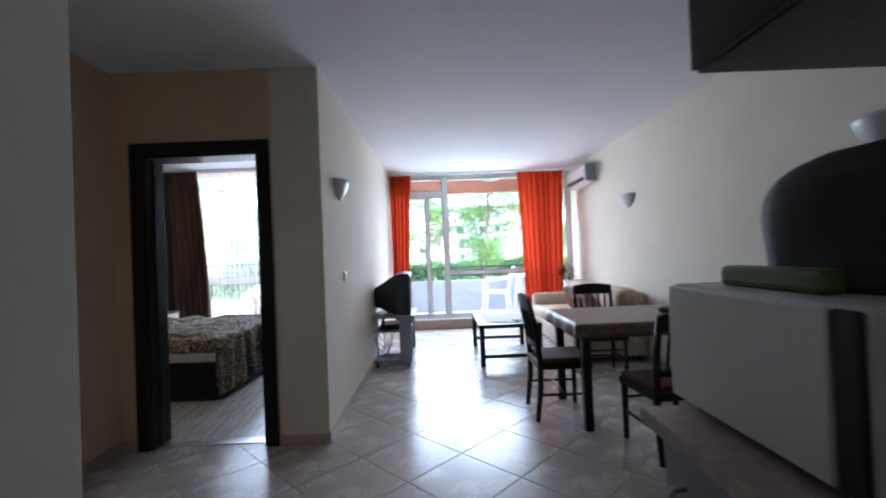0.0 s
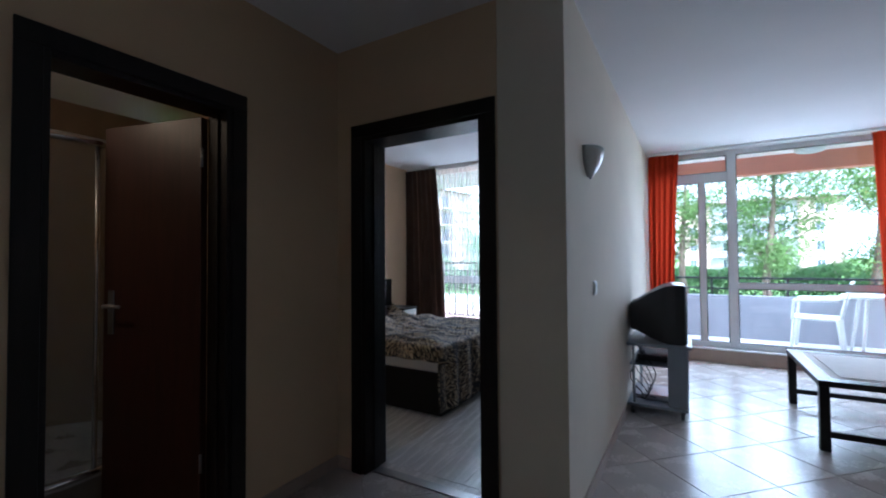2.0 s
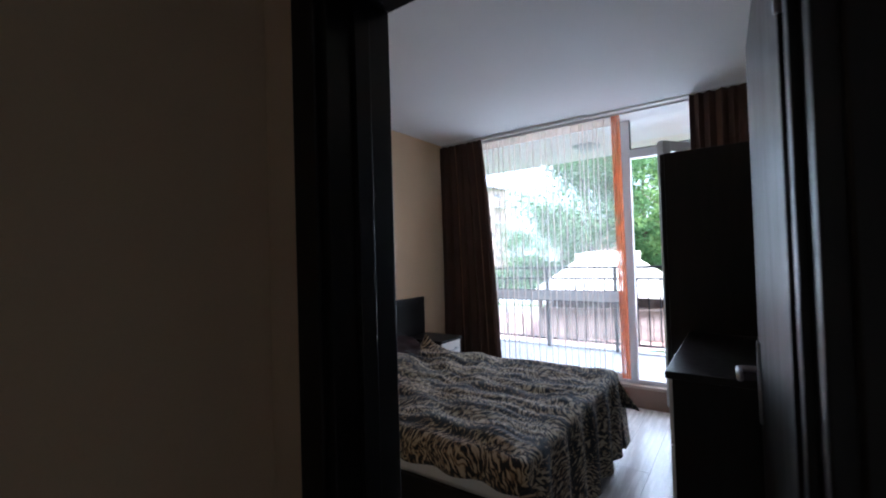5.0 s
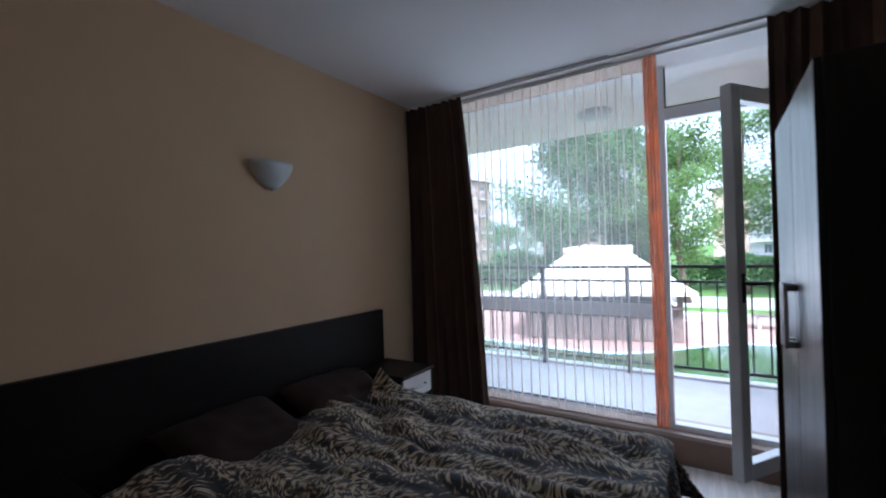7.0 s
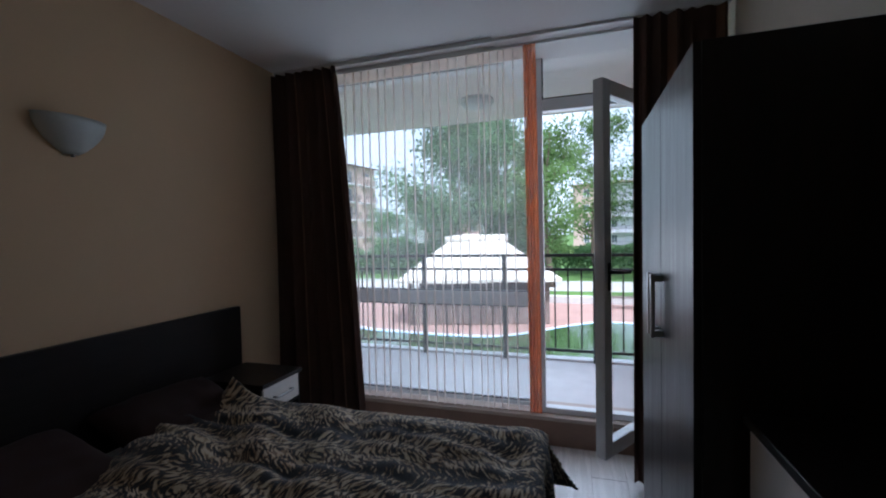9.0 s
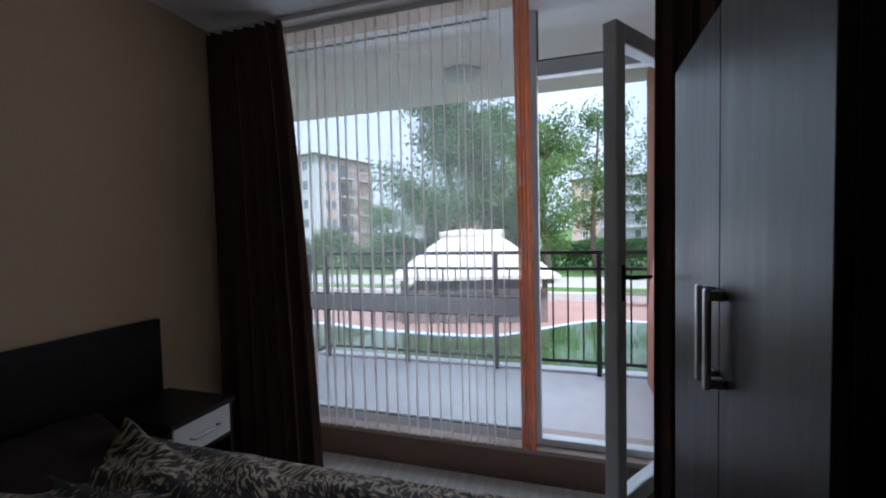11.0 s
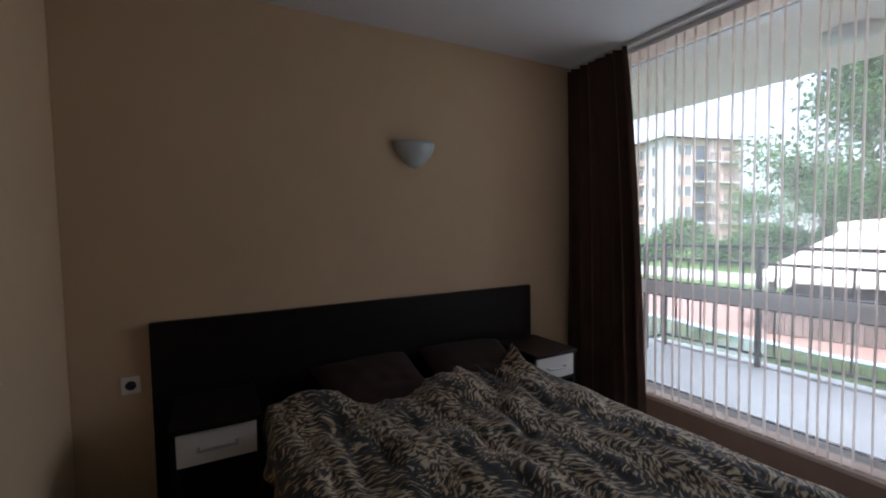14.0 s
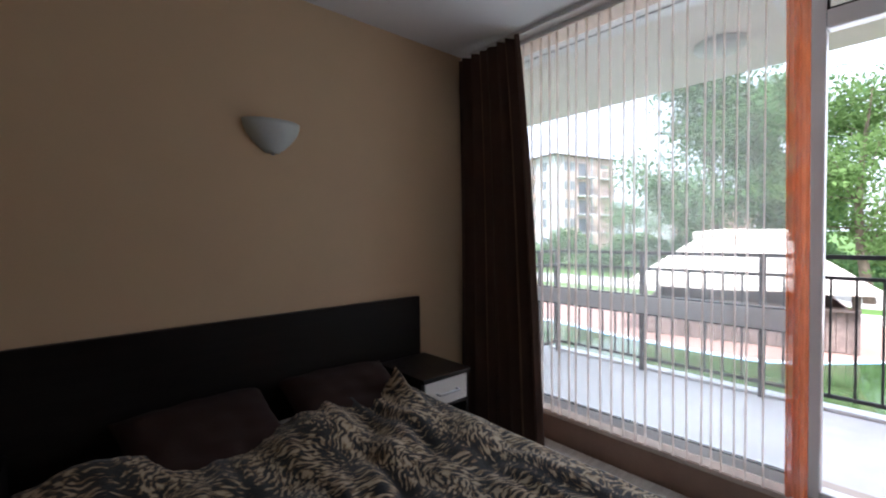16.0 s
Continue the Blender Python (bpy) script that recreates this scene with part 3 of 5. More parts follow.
boxes("track", [(-1.47, 1.55, -0.02, 0.02, 0.0, 0.02)], PVC, 0.003, rail2)

# ---- bedroom furniture ----
bed = empty("bed", -3.0, 4.7, 0, "double bed with a dark wooden base and a tiger-print blanket", "bed")
binv = Matrix.Translation((3.0, -4.7, 0))


def part(o, root_inv):
    o.matrix_parent_inverse = root_inv
    return o


part(boxes("base", [(-3.90, -2.05, 3.79, 3.815, 0.02, 0.36), (-3.90, -2.05, 5.185, 5.21, 0.02, 0.36), (-2.075, -2.05, 3.815, 5.185, 0.02, 0.36), (-3.90, -2.075, 3.815, 5.185, 0.31, 0.33)], WENGE_H, 0.003, bed), binv)
part(box("mattress", -3.88, -2.08, 3.82, 5.18, 0.33, 0.52, PLASTIC_WHITE, 0.04, bed), binv)
hb = boxes("headboard", [(-3.945, -3.91, 3.305, 5.57, 0.0, 1.015)], WENGE_H, 0.004, bed)
part(hb, binv)


def blanket():
    """Fleece laid over the bed: lumpy on top, hanging over the sides in folds, a tip standing out at the far foot corner."""
    bm = bmesh.new()
    uvl = bm.loops.layers.uv.new("uv")
    nx, ny = 110, 110
    X0, X1, Y0, Y1, T = -3.62, -2.04, 3.78, 5.265, 0.57
    ex, ey0, ey1 = 0.50, 0.115, 0.24
    grid = []
    for i in range(nx + 1):
        s = (X1 - X0 + ex) * i / nx
        row = []
        for j in range(ny + 1):
            q = -ey0 + (Y1 - Y0 + ey0 + ey1) * j / ny
            ox = max(0.0, s - (X1 - X0))
            oy0, oy1 = max(0.0, -q), max(0.0, q - (Y1 - Y0))
            x, y = X0 + min(s, X1 - X0), Y0 + min(max(q, 0), Y1 - Y0)
            drop = max(ox, oy0, oy1)
            z = T - drop
            lump = 0.035 * noise.noise((x * 2.2, y * 2.6, 0.3)) + 0.018 * noise.noise((x * 6, y * 5, 2.0)) + 0.012 * math.sin(15 * x + 9 * y + 4 * noise.noise((x * 2, y * 2, 5))) + 0.020 * (1 - 2 * abs(noise.noise((x * 1.3 + 0.4 * y, y * 9.0, 7.0)))) + 0.010 * noise.noise((x * 4.0, y * 20.0, 3.0))
            inner = min(1.0, min(x - X0 + 0.3, X1 - x, y - Y0, Y1 - y) / 0.12 + 0.25)
            if drop <= 0:
                z += lump * inner + 0.05 * max(0, 1 - (x - X0) / 0.35) * (0.5 + 0.5 * math.sin(y * 7))
            fold = 0.022 * math.sin(26 * (y if ox > 0 else x) + 2 * noise.noise((x, y, 1))) * min(1, drop / 0.12)
            if ox > 0 and ox >= max(oy0, oy1):
                x += 0.012 + fold + 0.10 * ox * (1 if oy1 > 0 else 0.25)
                y += (oy1 - oy0) * 0.6
            elif oy0 > 0:
                y -= 0.012 + fold + 0.1 * oy0
                x += ox * 0.6
            elif oy1 > 0:
                y += 0.012 + fold + 0.25 * oy1
                x += ox * 0.6
            z += 0.15 * math.exp(-abs(s - 0.06) / 0.07 - abs(q - 1.36) / 0.06) * (drop <= 0)
            row.append((bm.verts.new((x, y, max(z, 0.03))), (s, q)))
        grid.append(row)
    for i in range(nx):
        for j in range(ny):
            c = (grid[i][j], grid[i + 1][j], grid[i + 1][j + 1], grid[i][j + 1])
            f = bm.faces.new([v for v, _ in c])
            for lp, (_, uvc) in zip(f.loops, c):
                lp[uvl].uv = uvc
    o = mesh_ob("blanket", bm, FUR, bed, True)
    s = o.modifiers.new("thickness", "SOLIDIFY")
    s.thickness, s.offset = 0.012, 1
    return part(tagged(o, "black and cream tiger-print fleece"), binv)


blanket()


def cushion(name, size, at, tilt, rz, mat, parent=None, puff=0.55, label="", category="pillow", group=""):
    """A stuffed pillow with pinched corners and a few dents."""
    bm = bmesh.new()
    n = 30
    a, b, h = size
    top, bot = [], []
    for i in range(n + 1):
        for side, rows in ((1, top), (-1, bot)):
            row = []
            for j in range(n + 1):
                u, v = 2 * i / n - 1, 2 * j / n - 1
                e = max(0.0, (1 - u ** 4) * (1 - v ** 4)) ** puff
                pin = 1 - 0.08 * (u * u * (1 - v * v) + v * v * (1 - u * u))
                if side < 0 and (i in (0, n) or j in (0, n)):
                    row.append(top[i][j])
                    continue
                row.append(bm.verts.new((u * a * pin, v * b * pin, side * h * e + 0.012 * noise.noise((u * 3 + at[0], v * 3 + at[1], side)))))
            rows.append(row)
    for rows, flip in ((top, False), (bot, True)):
        for i in range(n):
            for j in range(n):
                q = (rows[i][j], rows[i + 1][j], rows[i + 1][j + 1], rows[i][j + 1])
                bm.faces.new(q[::-1] if flip else q)
    o = mesh_ob(name, bm, mat, None, True)
    o.matrix_world = pose(*at, 0, tilt, rz)
    return tagged(o, label, category, group)


cushion("pillow", (0.24, 0.29, 0.07), (-3.69, 4.32, 0.60), 20, 4, PILLOW, label="dark red-brown pillow against the headboard", group="bed pillows")
cushion("pillow", (0.24, 0.29, 0.07), (-3.69, 4.94, 0.60), 20, -5, PILLOW, label="dark red-brown pillow against the headboard", group="bed pillows")


def bow_handle(parent, a, b, out, r, mat, name="handle"):
    """A bar handle between points a and b that stands off by the vector out."""
    a, b, out = Vector(a), Vector(b), Vector(out)
    return tube(name, [a, a + out * 0.9, a + out + (b - a) * 0.04, b + out - (b - a) * 0.04, b + out * 0.9, b], r, mat, parent, 8)


def nightstand():
    """Dark carcass with one white drawer over an open niche; back at x 0, y from 0 to 0.34."""
    root = empty("nightstand", 0, 0, 0, "dark wooden nightstand with a white drawer", "nightstand", "nightstands")
    boxes("body", [(0, 0.42, 0, 0.34, 0.632, 0.655), (0, 0.40, 0, 0.02, 0, 0.632), (0, 0.40, 0.32, 0.34, 0, 0.632), (0, 0.015, 0.02, 0.32, 0.02, 0.632), (0, 0.40, 0.02, 0.32, 0.03, 0.05), (0, 0.40, 0.02, 0.32, 0.468, 0.482)], WENGE, 0.002, root)
    box("drawer", 0.385, 0.405, 0.022, 0.318, 0.490, 0.628, WHITE_FRONT, 0.003, root)
    bow_handle(root, (0.405, 0.10, 0.558), (0.405, 0.24, 0.558), (0.028, 0, 0), 0.006, STEEL)
    return root


ns = nightstand()
ns.matrix_world = pose(-3.908, 3.40, 0)
copy_thing(ns, pose(-3.908, 5.255, 0))


def wardrobe():
    root = empty("wardrobe", -1.34, 4.97, 0, "tall dark wenge wardrobe with two doors", "wardrobe")
    inv = Matrix.Translation((1.34, -4.97, 0))
    y0, y1, xf, xb, h = 4.60, 5.44, -1.605, BX1 - 0.01, 1.885
    part(boxes("body", [(xf, xb, y0, y0 + 0.02, 0, h), (xf, xb, y1 - 0.02, y1, 0, h), (xf, xb, y0 + 0.02, y1 - 0.02, h - 0.02, h), (xb - 0.01, xb, y0 + 0.02, y1 - 0.02, 0, h - 0.02), (xf + 0.02, xb - 0.01, y0 + 0.02, y1 - 0.02, 0.0, 0.08)], WENGE, 0.002, root), inv)
    m = (y0 + y1) / 2
    for a, b, hy in ((y0 + 0.001, m - 0.0015, m - 0.03), (m + 0.0015, y1 - 0.001, m + 0.03)):
        d = part(box("door", xf - 0.020, xf - 0.001, a, b, 0.06, h - 0.002, WENGE, 0.002, root), inv)
        x = xf - 0.02
        bm = bmesh.new()
        for zz in (1.09, 1.275):
            add_box(bm, x - 0.032, x, hy - 0.011, hy + 0.011, zz - 0.011, zz + 0.011, 0.003)
        add_box(bm, x - 0.038, x - 0.024, hy - 0.010, hy + 0.010, 1.075, 1.29, 0.004)
        hd = mesh_ob("handle", bm, STEEL, d)
        hd.matrix_parent_inverse = Matrix.Identity(4)
    return root


wardrobe()


def dresser():
    root = empty("dresser", -1.3, 4.2, 0, "dark chest of drawers with white drawer fronts", "dresser")
    inv = Matrix.Translation((1.3, -4.2, 0))
    y0, y1, xf, xb, h = 3.80, 4.585, -1.505, BX1 - 0.005, 1.0
    part(boxes("body", [(xf - 0.02, xb, y0 - 0.01, y1, h - 0.025, h), (xf, xb, y0, y0 + 0.02, 0, h - 0.025), (xf, xb, y1 - 0.02, y1, 0, h - 0.025), (xb - 0.015, xb, y0 + 0.02, y1 - 0.02, 0, h - 0.025), (xf + 0.01, xb - 0.015, y0 + 0.02, y1 - 0.02, 0.02, 0.06)], WENGE, 0.003, root), inv)
    z = 0.07
    while z < 0.8:
        d = part(box("drawer", xf - 0.014, xf + 0.006, y0 + 0.022, y1 - 0.022, z, z + 0.221, WHITE_FRONT, 0.003, root), inv)
        bow_handle(d, (xf - 0.014, 4.10, z + 0.10), (xf - 0.014, 4.24, z + 0.10), (-0.03, 0, 0), 0.006, STEEL)
        z += 0.227
    return root


dresser()
mir = empty("mirror", BX1, 4.10, 1.09, "wall mirror in a wide dark wooden frame", "mirror")
boxes("frame", [(-0.03, -0.003, -0.36, 0.36, 0, 0.06), (-0.03, -0.003, -0.36, 0.36, 0.74, 0.80), (-0.03, -0.003, -0.36, -0.30, 0.06, 0.74), (-0.03, -0.003, 0.30, 0.36, 0.06, 0.74)], WENGE, 0.004, mir)
box("glass", -0.018, -0.004, -0.30, 0.30, 0.06, 0.74, MIRROR, 0, mir)


def sconce(label):
    """Half-bowl wall lamp of frosted glass that looks to +x; the wall is x 0, the bowl hangs below z 0."""
    root = empty("wall_lamp", 0, 0, 0, label, "wall lamp", "wall lamps")
    bm = bmesh.new()
    n, k = 16, 8
    rows = []
    for i in range(k + 1):
        t = i / k
        r = 0.135 * math.cos(t * 1.45) ** 0.8
        z = -0.15 * t
        rows.append([bm.verts.new((0.004 + 0.6 * r * math.sin(math.pi * j / n), -r * math.cos(math.pi * j / n), z)) for j in range(n + 1)])
    for a, b in zip(rows, rows[1:]):
        for j in range(n):
            bm.faces.new((a[j], a[j + 1], b[j + 1], b[j]))
    o = mesh_ob("shade", bm, FROST, root, True)
    s = o.modifiers.new("thickness", "SOLIDIFY")
    s.thickness = 0.004
    box("bracket", 0, 0.03, -0.045, 0.045, -0.09, -0.02, STEEL, 0.004, root)
    lathe("finial", [(0.006, -0.012), (0.010, -0.006), (0.006, 0.0)], STEEL, root, 12, (0.018, 0, -0.15))
    return root


sc = sconce("frosted glass half-bowl wall lamp, unlit")
sc.matrix_world = pose(BX0, 4.69, 1.96)
copy_thing(sc, pose(XL, 3.28, 1.885))
copy_thing(sc, pose(XR, 4.85, 1.885, 0, 0, 180))
copy_thing(sc, pose(XR, 2.0, 1.885, 0, 0, 180))


def wall_plate(name, n, label, category):
    root = empty(name, 0, 0, 0, label, category)
    for i in range(n):
        y = i * 0.075
        box("plate", 0, 0.010, y - 0.037, y + 0.037, -0.04, 0.04, PLASTIC_WHITE, 0.004, root)
        if category == "socket":
            lathe("well", [(0.0215, 0.0), (0.0215, 0.004)], PLASTIC_BLACK, root, 16).matrix_local = pose(0.0075, y, 0, 0, 90, 0)
        else:
            box("rocker", 0.010, 0.015, y - 0.022, y + 0.022, -0.028, 0.028, PLASTIC_WHITE, 0.003, root)
    return root


wall_plate("socket", 1, "white power socket beside the headboard", "socket").matrix_world = pose(BX0, 3.222, 0.73)
wall_plate("light_switch", 1, "white light switch on the plaster wall", "light switch").matrix_world = pose(XL, 3.42, 1.11)

# ---- living room ----


def tv_stand():
    root = empty("tv_stand", -0.56, 4.95, 0, "grey television stand on castors with cables", "tv stand")
    inv = Matrix.Translation((0.56, -4.95, 0))
    x0, x1, y0, y1 = -0.78, -0.34, 4.66, 5.30
    part(box("shelf", x0, x1 + 0.03, y0, y1, 0.56, 0.585, GREYPANEL, 0.006, root), inv)
    part(box("shelf", x0 + 0.02, x1 - 0.02, y0 + 0.02, y1 - 0.02, 0.40, 0.415, GREYPANEL, 0.004, root), inv)
    part(box("shelf", x0, x1, y0, y1, 0.07, 0.095, GREYPANEL, 0.006, root), inv)
    part(box("side", x1 - 0.14, x1, y0 + 0.015, y0 + 0.045, 0.095, 0.56, GREYPANEL, 0.006, root), inv)
    part(box("side", x1 - 0.14, x1, y1 - 0.045, y1 - 0.015, 0.095, 0.56, GREYPANEL, 0.006, root), inv)
    for yy in (y0 + 0.03, y1 - 0.03):
        part(tube("post", [(x0 + 0.05, yy, 0.09), (x0 + 0.05, yy, 0.565)], 0.012, STEEL, root), inv)
    for xx in (x0 + 0.04, x1 - 0.04):
        for yy in (y0 + 0.04, y1 - 0.04):
            part(tube("castor", [(xx - 0.012, yy, 0.03), (xx + 0.012, yy, 0.03)], 0.03, PLASTIC_BLACK, root, 14), inv)
            part(box("fork", xx - 0.016, xx + 0.016, yy - 0.01, yy + 0.01, 0.045, 0.072, PLASTIC_BLACK, 0.002, root), inv)
    return root


tv_stand()


def television():
    """Old tube television: screen to +x with a deep tapering back."""
    root = empty("television", -0.56, 4.98, 0.586, "black tube television on the grey stand", "television")
    bm = bmesh.new()
    rings = []
    for x, hy, z0, z1 in ((0.30, 0.30, 0.0, 0.47), (0.22, 0.305, 0.0, 0.475), (0.15, 0.29, 0.005, 0.46), (0.06, 0.235, 0.03, 0.41), (-0.05, 0.17, 0.075, 0.335), (-0.11, 0.15, 0.09, 0.31)):
        rings.append([bm.verts.new(c) for c in ((x, -hy, z0), (x, hy, z0), (x, hy, z1), (x, -hy, z1))])
    for a, b in zip(rings, rings[1:]):
        for k in range(4):
            bm.faces.new((a[k], b[k], b[(k + 1) % 4], a[(k + 1) % 4]))
    bm.faces.new(rings[0])
    bm.faces.new(rings[-1][::-1])
    bmesh.ops.bevel(bm, geom=list(bm.edges), offset=0.008, segments=2, affect="EDGES")
    mesh_ob("casing", bm, PLASTIC_BLACK, root)
    box("bezel", 0.295, 0.312, -0.295, 0.295, 0.01, 0.465, GREYPANEL, 0.008, root)
    box("screen", 0.306, 0.317, -0.25, 0.25, 0.085, 0.435, SCREEN, 0.005, root)
    return root


television().matrix_world = pose(-0.665, 4.98, 0.586, 0, 0, 3)
dvd = empty("video_player", -0.60, 4.98, 0.416, "flat black video player on the shelf", "video player")
box("case", -0.12, 0.13, -0.17, 0.17, 0, 0.05, PLASTIC_BLACK, 0.005, dvd)
rec = empty("receiver", -0.58, 4.95, 0.096, "small silver receiver on the lower shelf", "receiver")
box("case", -0.11, 0.11, -0.15, 0.15, 0, 0.045, STEEL, 0.005, rec)
cab = empty("cable_bundle", -0.70, 4.75, 0.10, "tangled black cables behind the television stand", "cables")
rnd = random.Random(4)
for k in range(6):
    p = [Vector((0.0 + rnd.uniform(-0.02, 0.05), rnd.uniform(-0.05, 0.1), 0.46))]
    for s in range(1, 12):
        p.append(Vector((0.05 * math.sin(s * 0.9 + k) + 0.02 * k - 0.02, 0.02 * s * 0.4 + 0.06 * math.sin(s * 0.7 + 2 * k), max(0.004 + 0.004 * k, 0.46 - 0.05 * s * (1 + 0.1 * k)))))
    tube("cable", p, 0.004, PLASTIC_BLACK, cab, 6)


def coffee_table():
    root = empty("coffee_table", 0.75, 5.08, 0, "low dark wooden coffee table with a light runner", "coffee table")
    x0, x1, y0, y1 = -0.34, 0.36, -0.54, 0.58
    boxes("top", [(x0, x1, y0, y0 + 0.09, 0.425, 0.465), (x0, x1, y1 - 0.09, y1, 0.425, 0.465), (x0, x0 + 0.09, y0 + 0.09, y1 - 0.09, 0.425, 0.465), (x1 - 0.09, x1, y0 + 0.09, y1 - 0.09, 0.425, 0.465)], WENGE, 0.004, root)
    box("inlay", x0 + 0.09, x1 - 0.09, y0 + 0.09, y1 - 0.09, 0.43, 0.462, CLOTH_LIGHT, 0.002, root)
    for xx in (x0 + 0.005, x1 - 0.06):
        for yy in (y0 + 0.005, y1 - 0.06):
            box("leg", xx, xx + 0.055, yy, yy + 0.055, 0, 0.425, WENGE, 0.004, root)
    for yy in (y0 + 0.02, y1 - 0.045):
        box("rail", x0 + 0.06, x1 - 0.06, yy, yy + 0.025, 0.09, 0.13, WENGE, 0.003, root)
    return root


coffee_table()
run = empty("table_runner", 0.75, 5.06, 0.466, "white lace runner lying on the coffee table", "table runner")
box("cloth", -0.20, 0.20, -0.38, 0.40, 0.0, 0.004, CLOTH_LIGHT, 0.001, run)
rem = empty("remote_control", 0.86, 4.75, 0.466, "black remote control on the coffee table", "remote control")
box("body", -0.025, 0.025, -0.09, 0.09, 0, 0.02, PLASTIC_BLACK, 0.006, rem)


def dining_chair():
    """Dark wooden chair; the seat faces +y, the floor centre is the origin."""
    root = empty("dining_chair", 0, 0, 0, "dark-stained wooden dining chair with a red cloth seat", "chair", "chairs round the dining table")
    for sx in (-1, 1):
        tube("leg", [(sx * 0.18, 0.18, 0), (sx * 0.18, 0.18, 0.44)], [0.017, 0.022], WENGE, root, 8)
        tube("leg", [(sx * 0.185, -0.21, 0), (sx * 0.18, -0.18, 0.25), (sx * 0.18, -0.175, 0.45), (sx * 0.185, -0.20, 0.72), (sx * 0.19, -0.25, 0.96)], [0.018, 0.022, 0.023, 0.021, 0.017], WENGE, root, 8)
        tube("stretcher", [(sx * 0.18, -0.18, 0.20), (sx * 0.18, 0.18, 0.20)], 0.011, WENGE, root, 8)
    tube("stretcher", [(-0.18, 0.0, 0.20), (0.18, 0.0, 0.20)], 0.011, WENGE, root, 8)
    tube("stretcher", [(-0.18, 0.18, 0.30), (0.18, 0.18, 0.30)], 0.011, WENGE, root, 8)
    boxes("seat_frame", [(-0.205, 0.205, 0.165, 0.205, 0.40, 0.45), (-0.205, 0.205, -0.20, -0.165, 0.40, 0.45), (-0.205, -0.17, -0.165, 0.165, 0.40, 0.45), (0.17, 0.205, -0.165, 0.165, 0.40, 0.45)], WENGE, 0.006, root)
    box("seat", -0.195, 0.195, -0.16, 0.20, 0.445, 0.485, SEAT_RED, 0.016, root)
    for z0, z1, yb in ((0.86, 0.965, -0.235), (0.56, 0.60, -0.185)):
        bm = bmesh.new()
        pts = []
        for i in range(9):
            u = i / 8
            xx = -0.18 + 0.36 * u
            yy = yb - 0.02 * math.sin(math.pi * u)
            zt = z1 + 0.02 * math.sin(math.pi * u) * (z1 > 0.9)
            pts.append([bm.verts.new(c) for c in ((xx, yy - 0.011, z0), (xx, yy + 0.011, z0), (xx, yy + 0.011, zt), (xx, yy - 0.011, zt))])
        for a, b in zip(pts, pts[1:]):
            for k in range(4):
                bm.faces.new((a[k], a[(k + 1) % 4], b[(k + 1) % 4], b[k]))
        bm.faces.new(pts[0][::-1])
        bm.faces.new(pts[-1])
        mesh_ob("backrest", bm, WENGE, root)
    for i in range(5):
        xx = -0.12 + 0.06 * i
        tube("slat", [(xx, -0.195, 0.59), (xx * 1.02, -0.215, 0.73), (xx * 1.05, -0.247, 0.88)], 0.010, WENGE, root, 6)
    return root


ch = dining_chair()
CHAIR = Matrix.Diagonal((1, 1, 0.95, 1))
ch.matrix_world = pose(0.90, 3.21, 0, 0, 0, -90) @ CHAIR
copy_thing(ch, pose(1.40, 2.54, 0, 0, 0, 6) @ CHAIR)
copy_thing(ch, pose(1.60, 4.16, 0, 0, 0, 176) @ CHAIR)
tagged(ch, "dark-stained wooden dining chair with a red cloth seat")

tab = empty("dining_table", 1.52, 3.16, 0, "dark dining table under a brown tablecloth", "dining table")
boxes("top", [(-0.60, 0.72, -0.40, 0.40, 0.715, 0.745)], WENGE, 0.006, tab)
for xx in (-0.55, 0.62):
    for yy in (-0.35, 0.29):
        box("leg", xx, xx + 0.06, yy, yy + 0.06, 0, 0.715, WENGE, 0.005, tab)
for yy in (-0.34, 0.32):
    box("apron", -0.52, 0.65, yy, yy + 0.02, 0.64, 0.715, WENGE, 0.003, tab)


def tablecloth():
    bm = bmesh.new()
    n, m = 44, 34
    grid = []
    for i in range(n + 1):
        row = []
        for j in range(m + 1):
            s, q = -0.70 + 1.42 * i / n, -0.50 + 1.0 * j / m
            ox, oy = max(0, -0.61 - s), max(0, abs(q) - 0.41)
            x, y = max(s, -0.61), max(-0.41, min(0.41, q))
            d = max(ox, oy)
            f = 0.014 * math.sin(24 * (x if oy > ox else y)) * min(1, d / 0.08)
            x -= (0.004 + f) if ox > 0 else 0
            y += math.copysign(0.004 + f, q) if oy > 0 else 0
            row.append(bm.verts.new((x, y, 0.750 - d)))
        grid.append(row)
    for i in range(n):
        for j in range(m):
            bm.faces.new((grid[i][j], grid[i + 1][j], grid[i + 1][j + 1], grid[i][j + 1]))
    o = mesh_ob("tablecloth", bm, CLOTH, None, True)
    s = o.modifiers.new("thickness", "SOLIDIFY")
    s.thickness = 0.003
    o.matrix_world = pose(1.52, 3.16, 0)
    return tagged(o, "brown patterned glossy cloth hanging over the dining table", "tablecloth")


tablecloth()
ash = empty("ashtray", 1.72, 3.10, 0.752, "dark round ashtray on the tablecloth", "ashtray")
lathe("bowl", [(0.05, 0), (0.06, 0.02), (0.062, 0.035), (0.054, 0.035), (0.048, 0.012)], PLASTIC_BLACK, ash)
cartn = empty("carton", 2.08, 2.95, 0.752, "blue printed carton on the table", "carton")
box("box", -0.09, 0.09, -0.05, 0.05, 0, 0.12, BLUE_BOX, 0.004, cartn)


